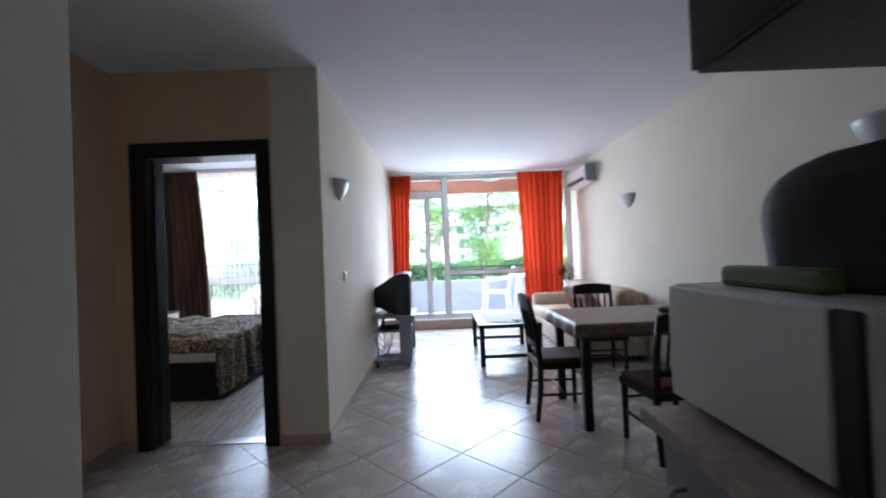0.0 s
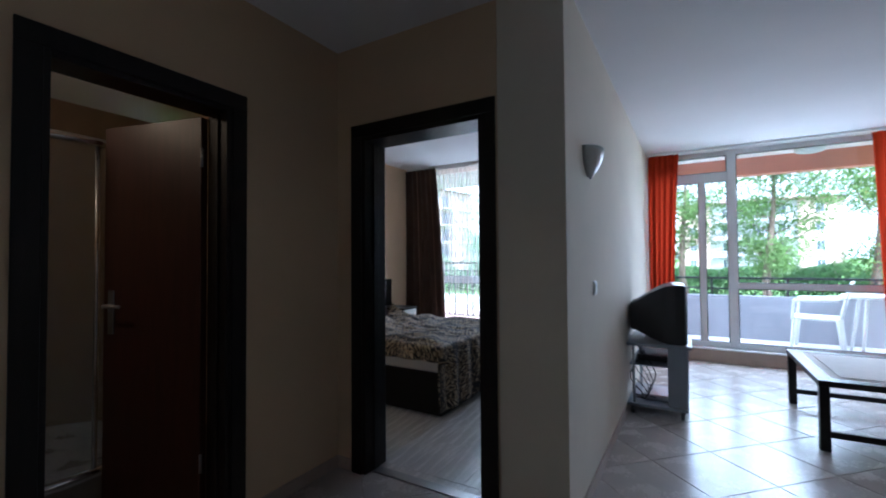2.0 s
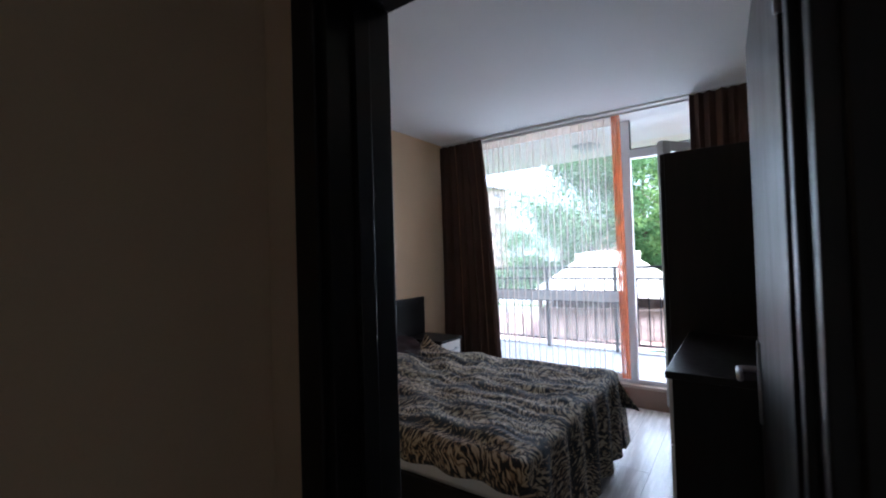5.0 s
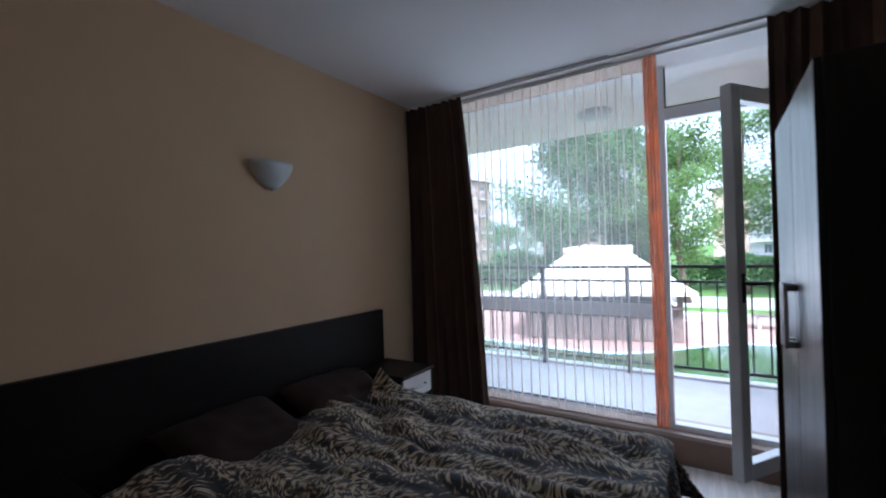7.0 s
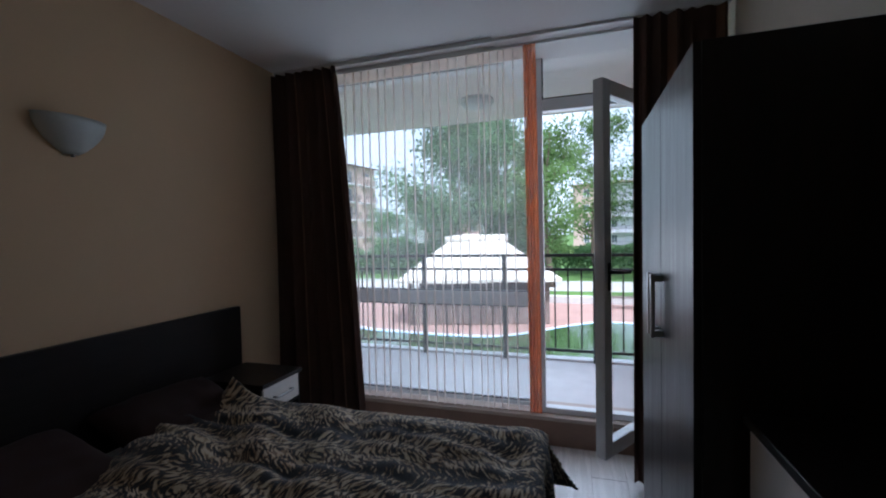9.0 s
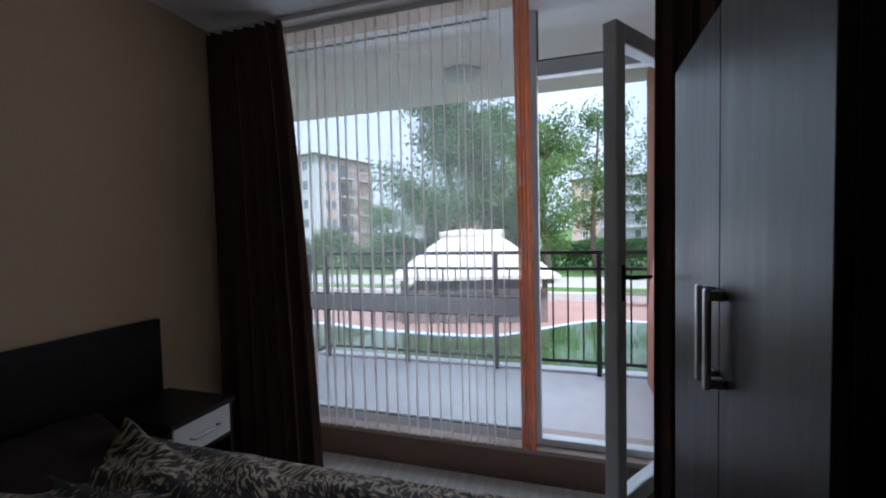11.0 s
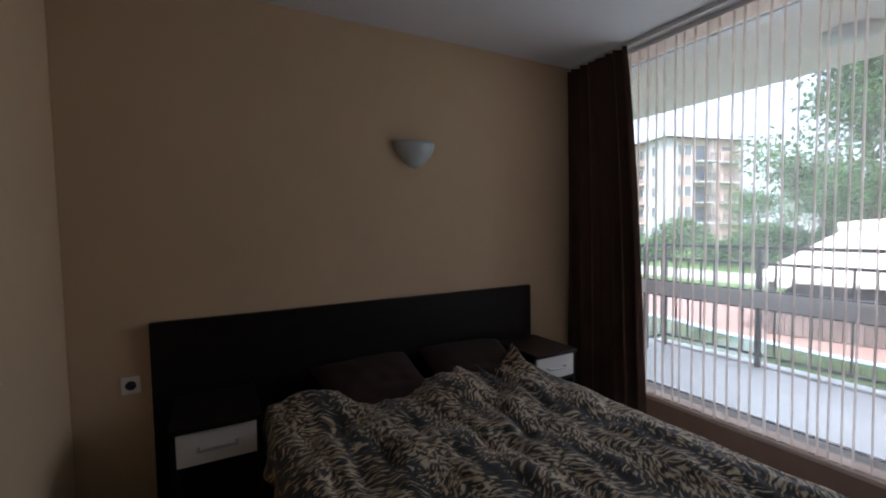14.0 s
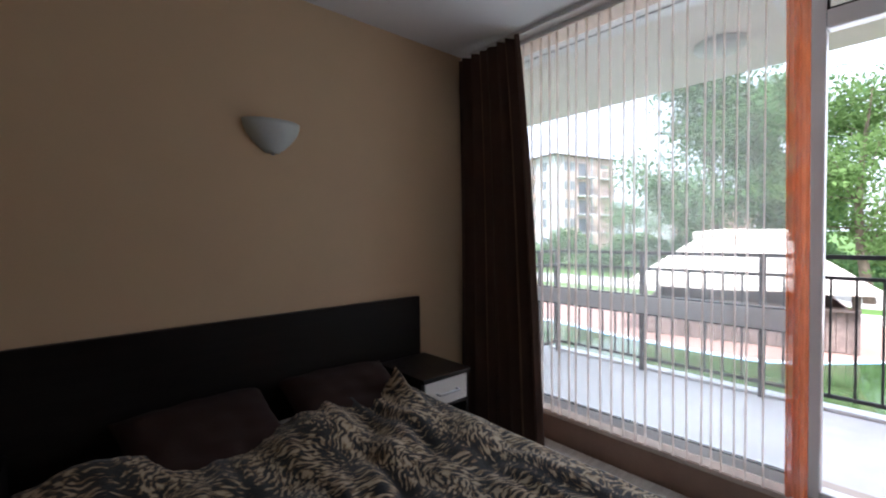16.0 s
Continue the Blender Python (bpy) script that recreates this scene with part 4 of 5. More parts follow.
def sofa():
    root = empty("sofa", 1.85, 5.45, 0, "beige cloth sofa along the wall", "sofa")
    box("base", -0.42, 0.40, -0.95, 0.95, 0.06, 0.28, SOFA, 0.03, root)
    for y in (-0.94, -0.31, 0.32):
        box("seat_cushion", -0.44, 0.14, y, y + 0.62, 0.28, 0.43, SOFA, 0.05, root)
    for y in (-0.94, -0.31, 0.32):
        box("back_cushion", 0.10, 0.34, y, y + 0.62, 0.42, 0.80, SOFA, 0.07, root)
    box("backrest", 0.28, 0.41, -0.95, 0.95, 0.20, 0.76, SOFA, 0.04, root)
    box("armrest", -0.42, 0.40, 0.94, 1.10, 0.06, 0.60, SOFA, 0.05, root)
    for xx in (-0.36, 0.34):
        for yy in (-0.85, 0.95):
            tube("foot", [(xx, yy, 0), (xx, yy, 0.07)], 0.025, WENGE, root, 10)
    return root


sofa()
cushion("throw_cushion", (0.22, 0.22, 0.08), (1.72, 5.10, 0.60), 62, 20, SOFA_PATTERN, label="patterned reddish throw cushion on the sofa", category="cushion", group="sofa cushions")
cushion("throw_cushion", (0.22, 0.22, 0.08), (1.74, 4.72, 0.60), 58, -15, SOFA_PATTERN, label="patterned reddish throw cushion on the sofa", category="cushion", group="sofa cushions")


def houseplant():
    root = empty("potted_plant", 2.02, 6.68, 0, "tall potted plant with brownish green leaves", "plant")
    lathe("pot", [(0.10, 0), (0.13, 0.25), (0.14, 0.27), (0.125, 0.27), (0.11, 0.20)], TERRACOTTA, root)
    tube("stem", [(0, 0, 0.2), (0.02, 0.0, 0.6), (-0.01, 0.02, 0.95)], [0.02, 0.014, 0.008], BARK, root, 8)
    bm = bmesh.new()
    rnd = random.Random(9)
    for k in range(90):
        a, el = rnd.uniform(0, 6.28), rnd.uniform(-0.2, 1.1)
        base = Vector((0, 0, rnd.uniform(0.75, 1.0)))
        d = Vector((math.cos(a) * math.cos(el), math.sin(a) * math.cos(el), math.sin(el)))
        L = rnd.uniform(0.08, 0.22)
        side = d.cross(Vector((0, 0, 1))).normalized() * rnd.uniform(0.012, 0.022)
        p = [base + d * 0.03, base + d * L * 0.5 + side, base + d * L - Vector((0, 0, 0.03)), base + d * L * 0.5 - side]
        bm.faces.new([bm.verts.new(q) for q in p])
    mesh_ob("leaves", bm, WICKER, root)
    return root


houseplant()


def air_conditioner():
    root = empty("air_conditioner", 0, 0, 0, "white wall-mounted air conditioner", "air conditioner")
    bm = bmesh.new()
    prof = [(0, 0.02), (0, 0.28), (-0.12, 0.285), (-0.175, 0.25), (-0.19, 0.10), (-0.15, 0.02), (-0.08, 0.0)]
    a = [bm.verts.new((x, -0.40, z)) for x, z in prof]
    b = [bm.verts.new((x, 0.40, z)) for x, z in prof]
    for k in range(len(prof)):
        bm.faces.new((a[k], a[(k + 1) % 7], b[(k + 1) % 7], b[k]))
    bm.faces.new(a[::-1])
    bm.faces.new(b)
    bmesh.ops.bevel(bm, geom=list(bm.edges), offset=0.01, segments=2, affect="EDGES")
    mesh_ob("casing", bm, PLASTIC_WHITE, root)
    boxes("grille", [(-0.195, -0.17, -0.36, 0.36, 0.085 - 0.014 * i, 0.09 - 0.014 * i) for i in range(4)], PLASTIC_BLACK, 0, root)
    box("end_cap", -0.17, -0.02, -0.412, -0.40, 0.03, 0.27, GREYPANEL, 0.006, root)
    return root


air_conditioner().matrix_world = pose(XR, 6.22, 2.19)

# ---- kitchen ----
ctr = empty("kitchen_counter", 0.78, -0.3, 0, "kitchen counter with grey fronts and a beige worktop", "counter")
cinv = Matrix.Translation((-0.78, 0.3, 0))
part(box("worktop", 0.455, 1.09, -1.62, 0.86, 0.865, 0.90, COUNTER, 0.005, ctr), cinv)
part(box("body", 0.50, 1.06, -1.60, 0.82, 0.10, 0.865, GREYPANEL, 0.003, ctr), cinv)
part(box("plinth", 0.55, 1.04, -1.58, 0.80, 0, 0.10, PLASTIC_BLACK, 0.002, ctr), cinv)
y = -1.59
while y < 0.55:
    d = part(box("door", 0.482, 0.499, y, y + 0.596, 0.115, 0.855, GREYPANEL, 0.003, ctr), cinv)
    bow_handle(d, (0.482, y + 0.52, 0.62), (0.482, y + 0.52, 0.78), (-0.03, 0, 0), 0.006, STEEL)
    y += 0.6
mw = empty("microwave_oven", 0.75, 0.66, 0.901, "white microwave oven on the worktop", "microwave")
box("casing", -0.19, 0.20, -0.235, 0.225, 0.012, 0.275, PLASTIC_WHITE, 0.008, mw)
box("door", -0.205, -0.191, -0.186, 0.222, 0.018, 0.27, PLASTIC_WHITE, 0.005, mw)
box("panel", -0.203, -0.191, -0.232, -0.19, 0.018, 0.27, PLASTIC_BLACK, 0.004, mw)
boxes("foot", [(-0.16, -0.13, -0.2, -0.17, 0, 0.012), (0.13, 0.16, -0.2, -0.17, 0, 0.012), (-0.16, -0.13, 0.17, 0.2, 0, 0.012), (0.13, 0.16, 0.17, 0.2, 0, 0.012)], PLASTIC_BLACK, 0, mw)


def stuffed_bag():
    """A full cloth bag: flat base, straight sides, rounded shoulders that sag a little, a strap over the top."""
    root = empty("bag", 0.835, 0.575, 1.177, "dark grey cloth bag standing on the microwave", "bag", rz=8)
    bm = bmesh.new()
    n, k = 40, 14
    rings = []
    for i in range(k + 1):
        t = i / k
        z = 0.265 * t ** 0.9
        w = (1 - max(0.0, (t - 0.5) / 0.5) ** 3) ** 0.5 * 0.98 + 0.02
        ring = []
        for j in range(n):
            a = 2 * math.pi * j / n
            c, d = math.cos(a), math.sin(a)
            e = (abs(c) ** 4 + abs(d) ** 4) ** -0.25
            p = Vector((0.155 * c * e * w, 0.225 * d * e * w, z))
            ring.append(bm.verts.new(p + Vector((c, d, 0)) * 0.010 * noise.noise(p * 11)))
        rings.append(ring)
    for a, b in zip(rings, rings[1:]):
        for j in range(n):
            bm.faces.new((a[j], a[(j + 1) % n], b[(j + 1) % n], b[j]))
    bm.faces.new(rings[0][::-1])
    bm.faces.new(rings[-1])
    mesh_ob("body", bm, BAG, root, True)
    tube("strap", [(-0.155, -0.06, 0.02), (-0.158, -0.06, 0.14), (-0.11, -0.05, 0.255), (0.0, -0.04, 0.275), (0.11, -0.05, 0.255), (0.158, -0.06, 0.14)], 0.008, BAG, root, 8)
    return root


stuffed_bag()
gr = empty("green_package", 0.64, 0.69, 1.177, "green plastic package on the microwave", "package")
box("wrap", -0.028, 0.020, -0.14, 0.11, 0.0, 0.042, GREEN, 0.012, gr)
pot = empty("kettle", 0.74, 0.26, 0.901, "black electric kettle on the worktop", "kettle")
lathe("body", [(0.075, 0), (0.085, 0.02), (0.08, 0.12), (0.06, 0.21), (0.03, 0.225), (0.012, 0.235), (0.012, 0.25)], PLASTIC_BLACK, pot)
tube("handle", [(0, -0.07, 0.2), (0, -0.13, 0.19), (0, -0.135, 0.08), (0, -0.08, 0.04)], 0.011, PLASTIC_BLACK, pot)
uc = empty("wall_cabinet", 0.86, 0.17, 1.69, "dark wenge hanging kitchen cabinet", "cabinet")
box("body", -0.19, 1.1, -1.8, 0.76, 0.0, 0.91, WENGE, 0.003, uc)
for i in range(4):
    box("door", -0.21, -0.192, -1.795 + 0.638 * i, -1.795 + 0.638 * i + 0.634, 0.004, 0.905, WENGE, 0.003, uc)

# ---- bathroom ----
sh = empty("shower_cabin", -3.50, 1.75, 0, "corner shower cabin with curved glass and chrome rails", "shower")
arc = [(0.6 * math.cos(a), 0.6 * math.sin(a)) for a in [math.pi * (-0.5) + math.pi * i / 16 for i in range(17)]]
bm = bmesh.new()
lo, hi = [bm.verts.new((x * 0.9 - 0.1, y, 0.16)) for x, y in arc], [bm.verts.new((x * 0.9 - 0.1, y, 1.92)) for x, y in arc]
for i in range(16):
    bm.faces.new((lo[i], lo[i + 1], hi[i + 1], hi[i]))
mesh_ob("glass", bm, SHOWER_GLASS, sh, True).visible_shadow = False
for z in (0.16, 1.93):
    tube("rail", [(x * 0.9 - 0.1, y, z) for x, y in arc], 0.024, CHROME, sh, 8)
for i in (0, 4, 7, 9, 12, 16):
    tube("upright", [(arc[i][0] * 0.9 - 0.1, arc[i][1], 0.16), (arc[i][0] * 0.9 - 0.1, arc[i][1], 1.93)], 0.013, CHROME, sh, 8)
bm = bmesh.new()
add_tube(bm, [(-0.1, 0, 0), (-0.1, 0, 0.15)], 0.59, 32)
mesh_ob("tray", bm, TRAY, sh)
# warm bathroom light; its lamp and ceiling fixture are added out of view
bl = bpy.data.lights.new("added_bath_lamp", "POINT")
bl.energy, bl.color, bl.shadow_soft_size = 0.8, (1.0, 0.66, 0.36), 0.06
bo = new("added_bath_lamp", bl)
bo.location = (-3.2, 1.1, 2.30)
fit_l = empty("ceiling_lamp", -3.2, 1.1, 2.45, "small round bathroom ceiling lamp, added out of view", "ceiling lamp")
lathe("shade", [(0.09, 0.0), (0.09, -0.02), (0.07, -0.05), (0.02, -0.06)], FROST, fit_l)

# ---- balcony and facade ----
structure(boxes("terrace", [(-6.5, -1.05, 6.60, 7.95, -0.2, 0.13)], TERRACE, 0.006), "light terrace slab outside the bedroom", "terrace")
structure(boxes("terrace_living", [(-1.05, 4.0, 7.3, 8.5, -0.2, 0.10)], TERRACE, 0.006), "balcony floor outside the living room", "terrace")
structure(box("terrace_edge", -4.55, -1.05, 7.86, 7.98, 0.13, 0.155, PVC, 0.006), "white edge of the terrace", "kerb")
structure(box("balcony_soffit", -6.5, 4.2, 6.60, 8.02, 2.66, 2.95, RENDER_OUT, 0.005), "white underside of the balcony above", "soffit")
structure(box("balcony_beam", -1.05, 4.2, 8.02, 8.2, 2.42, 2.95, TERRACOTTA, 0.005), "terracotta beam at the edge of the balcony above", "beam")
structure(box("wall_outer_side", -1.36, BX1 + 0.001, 6.62, 7.78, -0.1, 2.66, TERRACOTTA, 0.004), "terracotta outer wall of the living room", "wall")
structure(boxes("wall_outer_left", [(-7.5, -4.15, 6.40, 6.61, -1.6, 3.0)], RENDER_OUT), "white outer wall of the house", "wall")
structure(boxes("parapet", [(-1.0, 4.0, 8.38, 8.50, 0.10, 0.72)], PARAPET, 0.006), "solid parapet of the living room balcony, shade put into its grey-lilac colour", "parapet")
structure(boxes("plinth_wall", [(-7.5, 4.2, 7.80, 7.90, -1.6, -0.2)], RENDER_OUT), "white base wall under the terrace", "wall")


def railing(name, x0, x1, y, z, label):
    root = tagged(new(name), label, "railing")
    root.location = (x0, y, z)
    L = x1 - x0
    for z0, z1, hy in ((1.055, 1.085, 0.02), (0.915, 0.94, 0.015), (0.10, 0.125, 0.015)):
        box("rail", 0, L, -hy, hy, z0, z1, DARKMETAL, 0.003, root)
    x = 0.0
    while x <= L + 0.01:
        box("post", x - 0.02, x + 0.02, -0.02, 0.02, 0, 1.055, DARKMETAL, 0.003, root)
        for k in range(1, 7):
            if x + k * 0.127 < L:
                box("baluster", x + k * 0.127 - 0.007, x + k * 0.127 + 0.007, -0.007, 0.007, 0.125, 0.915, DARKMETAL, 0, root)
        x += 0.89
    return root


railing("railing", -4.40, -1.05, 7.82, 0.14, "dark iron terrace railing with thin balusters")
side = railing("railing", 0, 1.2, 0, 0.14, "dark iron side railing of the terrace")
side.matrix_world = pose(-4.40, 6.62, 0.14, 0, 0, 90)
rl = tagged(new("railing"), "dark iron handrail on the living room parapet", "railing")
rl.location = (-1.0, 8.44, 0.72)
box("rail", 0, 5.0, -0.02, 0.02, 0.24, 0.27, DARKMETAL, 0.003, rl)
box("rail", 0, 5.0, -0.012, 0.012, 0.09, 0.11, DARKMETAL, 0.003, rl)
for i in range(6):
    box("post", 0.05 + i * 0.9 - 0.015, 0.05 + i * 0.9 + 0.015, -0.015, 0.015, 0, 0.24, DARKMETAL, 0.002, rl)
for i in range(33):
    box("baluster", 0.12 + i * 0.15 - 0.006, 0.12 + i * 0.15 + 0.006, -0.006, 0.006, 0, 0.09, DARKMETAL, 0, rl)
for xx, yy in ((-2.75, 7.25), (1.0, 7.75)):
    t = empty("ceiling_lamp", xx, yy, 2.66, "flat round white lamp under the balcony ceiling", "ceiling lamp")
    lathe("shade", [(0.15, 0), (0.155, -0.03), (0.13, -0.06), (0.05, -0.075)], FROST, t)


def balcony_chair():
    """White plastic armchair with a slatted back."""
    root = empty("plastic_chair", 0, 0, 0, "white plastic armchair with a slatted back", "chair", "balcony chairs")
    for sx in (-1, 1):
        for sy in (-1, 1):
            tube("leg", [(sx * 0.25, sy * 0.24, 0), (sx * 0.22, sy * 0.2, 0.42)], [0.018, 0.024], PLASTIC_WHITE, root, 8)
        tube("armrest", [(sx * 0.25, 0.22, 0.40), (sx * 0.27, 0.2, 0.64), (sx * 0.27, -0.2, 0.66), (sx * 0.22, -0.26, 0.70)], 0.02, PLASTIC_WHITE, root, 8)
    box("seat", -0.23, 0.23, -0.22, 0.24, 0.40, 0.43, PLASTIC_WHITE, 0.012, root)
    for i in range(6):
        tube("slat", [(-0.19 + 0.076 * i, -0.22, 0.43), (-0.19 + 0.076 * i, -0.31, 0.83)], 0.016, PLASTIC_WHITE, root, 6)
    tube("top_rail", [(-0.23, -0.31, 0.80), (-0.12, -0.33, 0.86), (0.12, -0.33, 0.86), (0.23, -0.31, 0.80)], 0.02, PLASTIC_WHITE, root, 8)
    return root


pc = balcony_chair()
pc.matrix_world = pose(1.05, 7.85, 0.10, 0, 0, 75)
pt = empty("plastic_table", 1.62, 7.85, 0.10, "white round plastic balcony table", "table")
lathe("top", [(0.32, 0.68), (0.34, 0.69), (0.34, 0.71), (0.32, 0.715)], PLASTIC_WHITE, pt, 32)
for k in range(4):
    a = math.pi / 4 + k * math.pi / 2
    tube("leg", [(0.3 * math.cos(a), 0.3 * math.sin(a), 0), (0.2 * math.cos(a), 0.2 * math.sin(a), 0.68)], 0.018, PLASTIC_WHITE, pt, 8)

# ---- garden ----
GZ = -1.5


def sheet(name, pts, z, mat, label, category, depth=0.06):
    """A flat slab with the outline pts."""
    bm = bmesh.new()
    f = bm.faces.new([bm.verts.new((x, y, z)) for x, y in pts])
    r = bmesh.ops.extrude_face_region(bm, geom=[f])
    bmesh.ops.translate(bm, vec=(0, 0, -depth), verts=[v for v in r["geom"] if isinstance(v, bmesh.types.BMVert)])
    bmesh.ops.recalc_face_normals(bm, faces=bm.faces)
    return structure(mesh_ob(name, bm, mat), label, category)


sheet("ground", [(-900, -900), (900, -900), (900, 900), (-900, 900)], GZ, GRASS, "green lawn reaching to the horizon", "ground", 0.5)


sheet("paving", [(-22, 12.9), (10, 12.9), (10, 21.5), (-22, 21.5)], GZ + 0.03, PAVING, "reddish paved terrace round the pool", "pavement")


def pool_outline(inset):
    """The curved pool: the far side runs nearly straight, then swings outward in an S; the near side is a shallow bow."""
    def ease(a, b, x):
        t = max(0.0, min(1.0, (x - a) / (b - a)))
        return t * t * (3 - 2 * t)
    x0, x1, n = -12.5 + inset, 7.0 - inset, 60
    far, near = [], []
    for i in range(n + 1):
        u = i / n
        x = x0 + (x1 - x0) * u
        end = (1 - abs(2 * u - 1) ** 6) ** 0.5
        f = 15.15 + 0.65 * ease(-7.5, -10.2, x) + 2.5 * ease(-4.4, -0.8, x) - 0.12 * math.sin(0.9 * x)
        g = 10.4 - 0.5 * math.sin(0.5 * x)
        m = (f + g) / 2
        far.append((x, m + (f - m - inset) * end))
        near.append((x, m + (g - m + inset) * end))
    return near + far[::-1][1:-1]


sheet("pool_rim", pool_outline(0.0), GZ + 0.10, POOL_RIM, "white raised rim of the curved pool", "pool rim", 0.1)
sheet("pool_wall", pool_outline(0.26), GZ + 0.115, POOL_BLUE, "blue inner edge of the pool", "pool edge", 0.1)
sheet("water", pool_outline(0.42), GZ + 0.13, WATER, "still greenish water in the pool", "water", 0.08)
structure(boxes("kerb", [(-24, 12, 21.5, 21.9, GZ, GZ + 0.32)], CONCRETE, 0.02), "low concrete kerb behind the paving", "kerb")
structure(boxes("road", [(-60, 60, 25.5, 30, GZ, GZ + 0.02)], CONCRETE, 0), "light garden path beyond the lawn", "road")


def hut():
    """Pool bar with a hipped canvas roof, a ridge cap and a plank front."""
    root = empty("pool_bar", -5.35, 18.3, GZ + 0.03, "pool bar with a cream hipped roof and plank front", "hut", rz=14)
    bm = bmesh.new()
    e = [bm.verts.new(c) for c in ((-2.55, -2.2, 1.52), (2.55, -2.2, 1.52), (2.55, 2.2, 1.52), (-2.55, 2.2, 1.52))]
    r = [bm.verts.new(c) for c in ((-1.0, -0.35, 2.66), (1.0, -0.35, 2.66), (1.0, 0.35, 2.66), (-1.0, 0.35, 2.66))]
    lo = [bm.verts.new((v.co.x, v.co.y, v.co.z - 0.10)) for v in e]
    for k in range(4):
        q = (k + 1) % 4
        bm.faces.new((e[k], e[q], r[q], r[k]))
        bm.faces.new((lo[k], lo[q], e[q], e[k]))
    bm.faces.new(r)
    bm.faces.new(lo[::-1])
    bmesh.ops.subdivide_edges(bm, edges=list(bm.edges), cuts=5, use_grid_fill=True)
    for v in bm.verts:
        v.co.z += 0.05 * noise.noise(v.co * 1.7)
    mesh_ob("roof", bm, CANVAS, root)
    tube("ridge_cap", [(-1.12, 0, 2.72), (-0.4, 0, 2.76), (0.4, 0, 2.74), (1.12, 0, 2.76)], [0.14, 0.17, 0.165, 0.14], CANVAS, root, 12)
    for x in (-2.2, 2.2):
        for y in (-1.6, 1.6):
            box("post", x - 0.07, x + 0.07, y - 0.07, y + 0.07, 0, 1.46, HUTWOOD, 0.01, root)
    x = -2.1
    while x < 2.1:
        box("plank", x, x + 0.17, -1.66, -1.62, 0.02, 0.98, HUTWOOD, 0.006, root)
        x += 0.18
    box("counter_top", -2.25, 2.25, -1.85, -1.5, 0.98, 1.05, HUTWOOD, 0.01, root)
    boxes("side_wall", [(-2.15, -2.1, -1.6, 1.6, 0, 1.0), (2.1, 2.15, -1.6, 1.6, 0, 1.0), (-2.1, 2.1, 1.55, 1.6, 0, 1.42)], HUTWOOD, 0, root)
    return root


hut()
ben = empty("bench", 0.6, 20.6, GZ + 0.03, "low dark garden bench on the paving", "bench")
boxes("seat", [(-1.6, 1.6, -0.25 + 0.17 * i, -0.12 + 0.17 * i, 0.42, 0.46) for i in range(3)], HUTWOOD, 0.005, ben)
for xx in (-1.4, 0, 1.4):
    box("leg", xx - 0.05, xx + 0.05, -0.2, 0.2, 0, 0.42, CONCRETE, 0.01, ben)


def tree(x, y, h, spread, trunk, seed, mat, n=9000, low=0.22, label="leafy green garden tree"):
    """Tapered trunk, forked limbs and many small leaves in uneven clumps along the twigs."""
    rnd = random.Random(seed)
    root = empty("tree", x, y, GZ, label, "tree")
    bm = bmesh.new()
    top = Vector((rnd.uniform(-0.4, 0.4), rnd.uniform(-0.4, 0.4), h * 0.86))
    spine = [top * t + Vector((0.25 * math.sin(4 * t + seed), 0.25 * math.cos(3 * t + seed), 0)) * (t > 0) for t in [i / 7 for i in range(8)]]
    add_tube(bm, spine, [trunk * (1 - 0.85 * i / 7) for i in range(8)], 9)
    tips = []
    for k in range(30):
        t = rnd.uniform(low, 0.97)
        p = spine[min(6, int(t * 7))].lerp(spine[min(7, int(t * 7) + 1)], t * 7 % 1)
        a = rnd.uniform(0, 6.28)
        reach = spread * (0.35 + 0.65 * math.sin(math.pi * min(1, (t - low) / (1.02 - low)) ** 0.75)) * rnd.uniform(0.55, 1.1)
        q = p + Vector((math.cos(a) * reach, math.sin(a) * reach, reach * rnd.uniform(0.25, 0.9)))
        mid = p.lerp(q, 0.5) + Vector((0, 0, -0.1 * reach))
        add_tube(bm, [p, mid, q], [trunk * 0.28 * (1.1 - t), trunk * 0.17 * (1.1 - t), 0.012], 5)
        for s in range(5):
            u = rnd.uniform(0.35, 1.05)
            tips.append((p.lerp(q, u) + Vector((rnd.gauss(0, 0.28), rnd.gauss(0, 0.28), rnd.gauss(0, 0.28))) * reach * 0.45, rnd.uniform(0.35, 0.8) * spread * 0.24))
    mesh_ob("trunk", bm, BARK, root, True)
    bm = bmesh.new()
    for k in range(n):
        c, r = tips[rnd.randrange(len(tips))]
        d = Vector((rnd.gauss(0, 1), rnd.gauss(0, 1), rnd.gauss(0, 0.8)))
        p = c + d.normalized() * r * rnd.random() ** 0.5 * 2.3
        s = rnd.uniform(0.06, 0.12) * (1.0 if h < 12 else 1.25)
        u = Vector((rnd.gauss(0, 1), rnd.gauss(0, 1), rnd.gauss(0, 1))).normalized()
        w = u.orthogonal().normalized() * 0.6
        bm.faces.new([bm.verts.new(p + q * s) for q in (u, w, -u, -w)])
    tagged(mesh_ob("crown", bm, mat, root), kind="stuff")
    return root


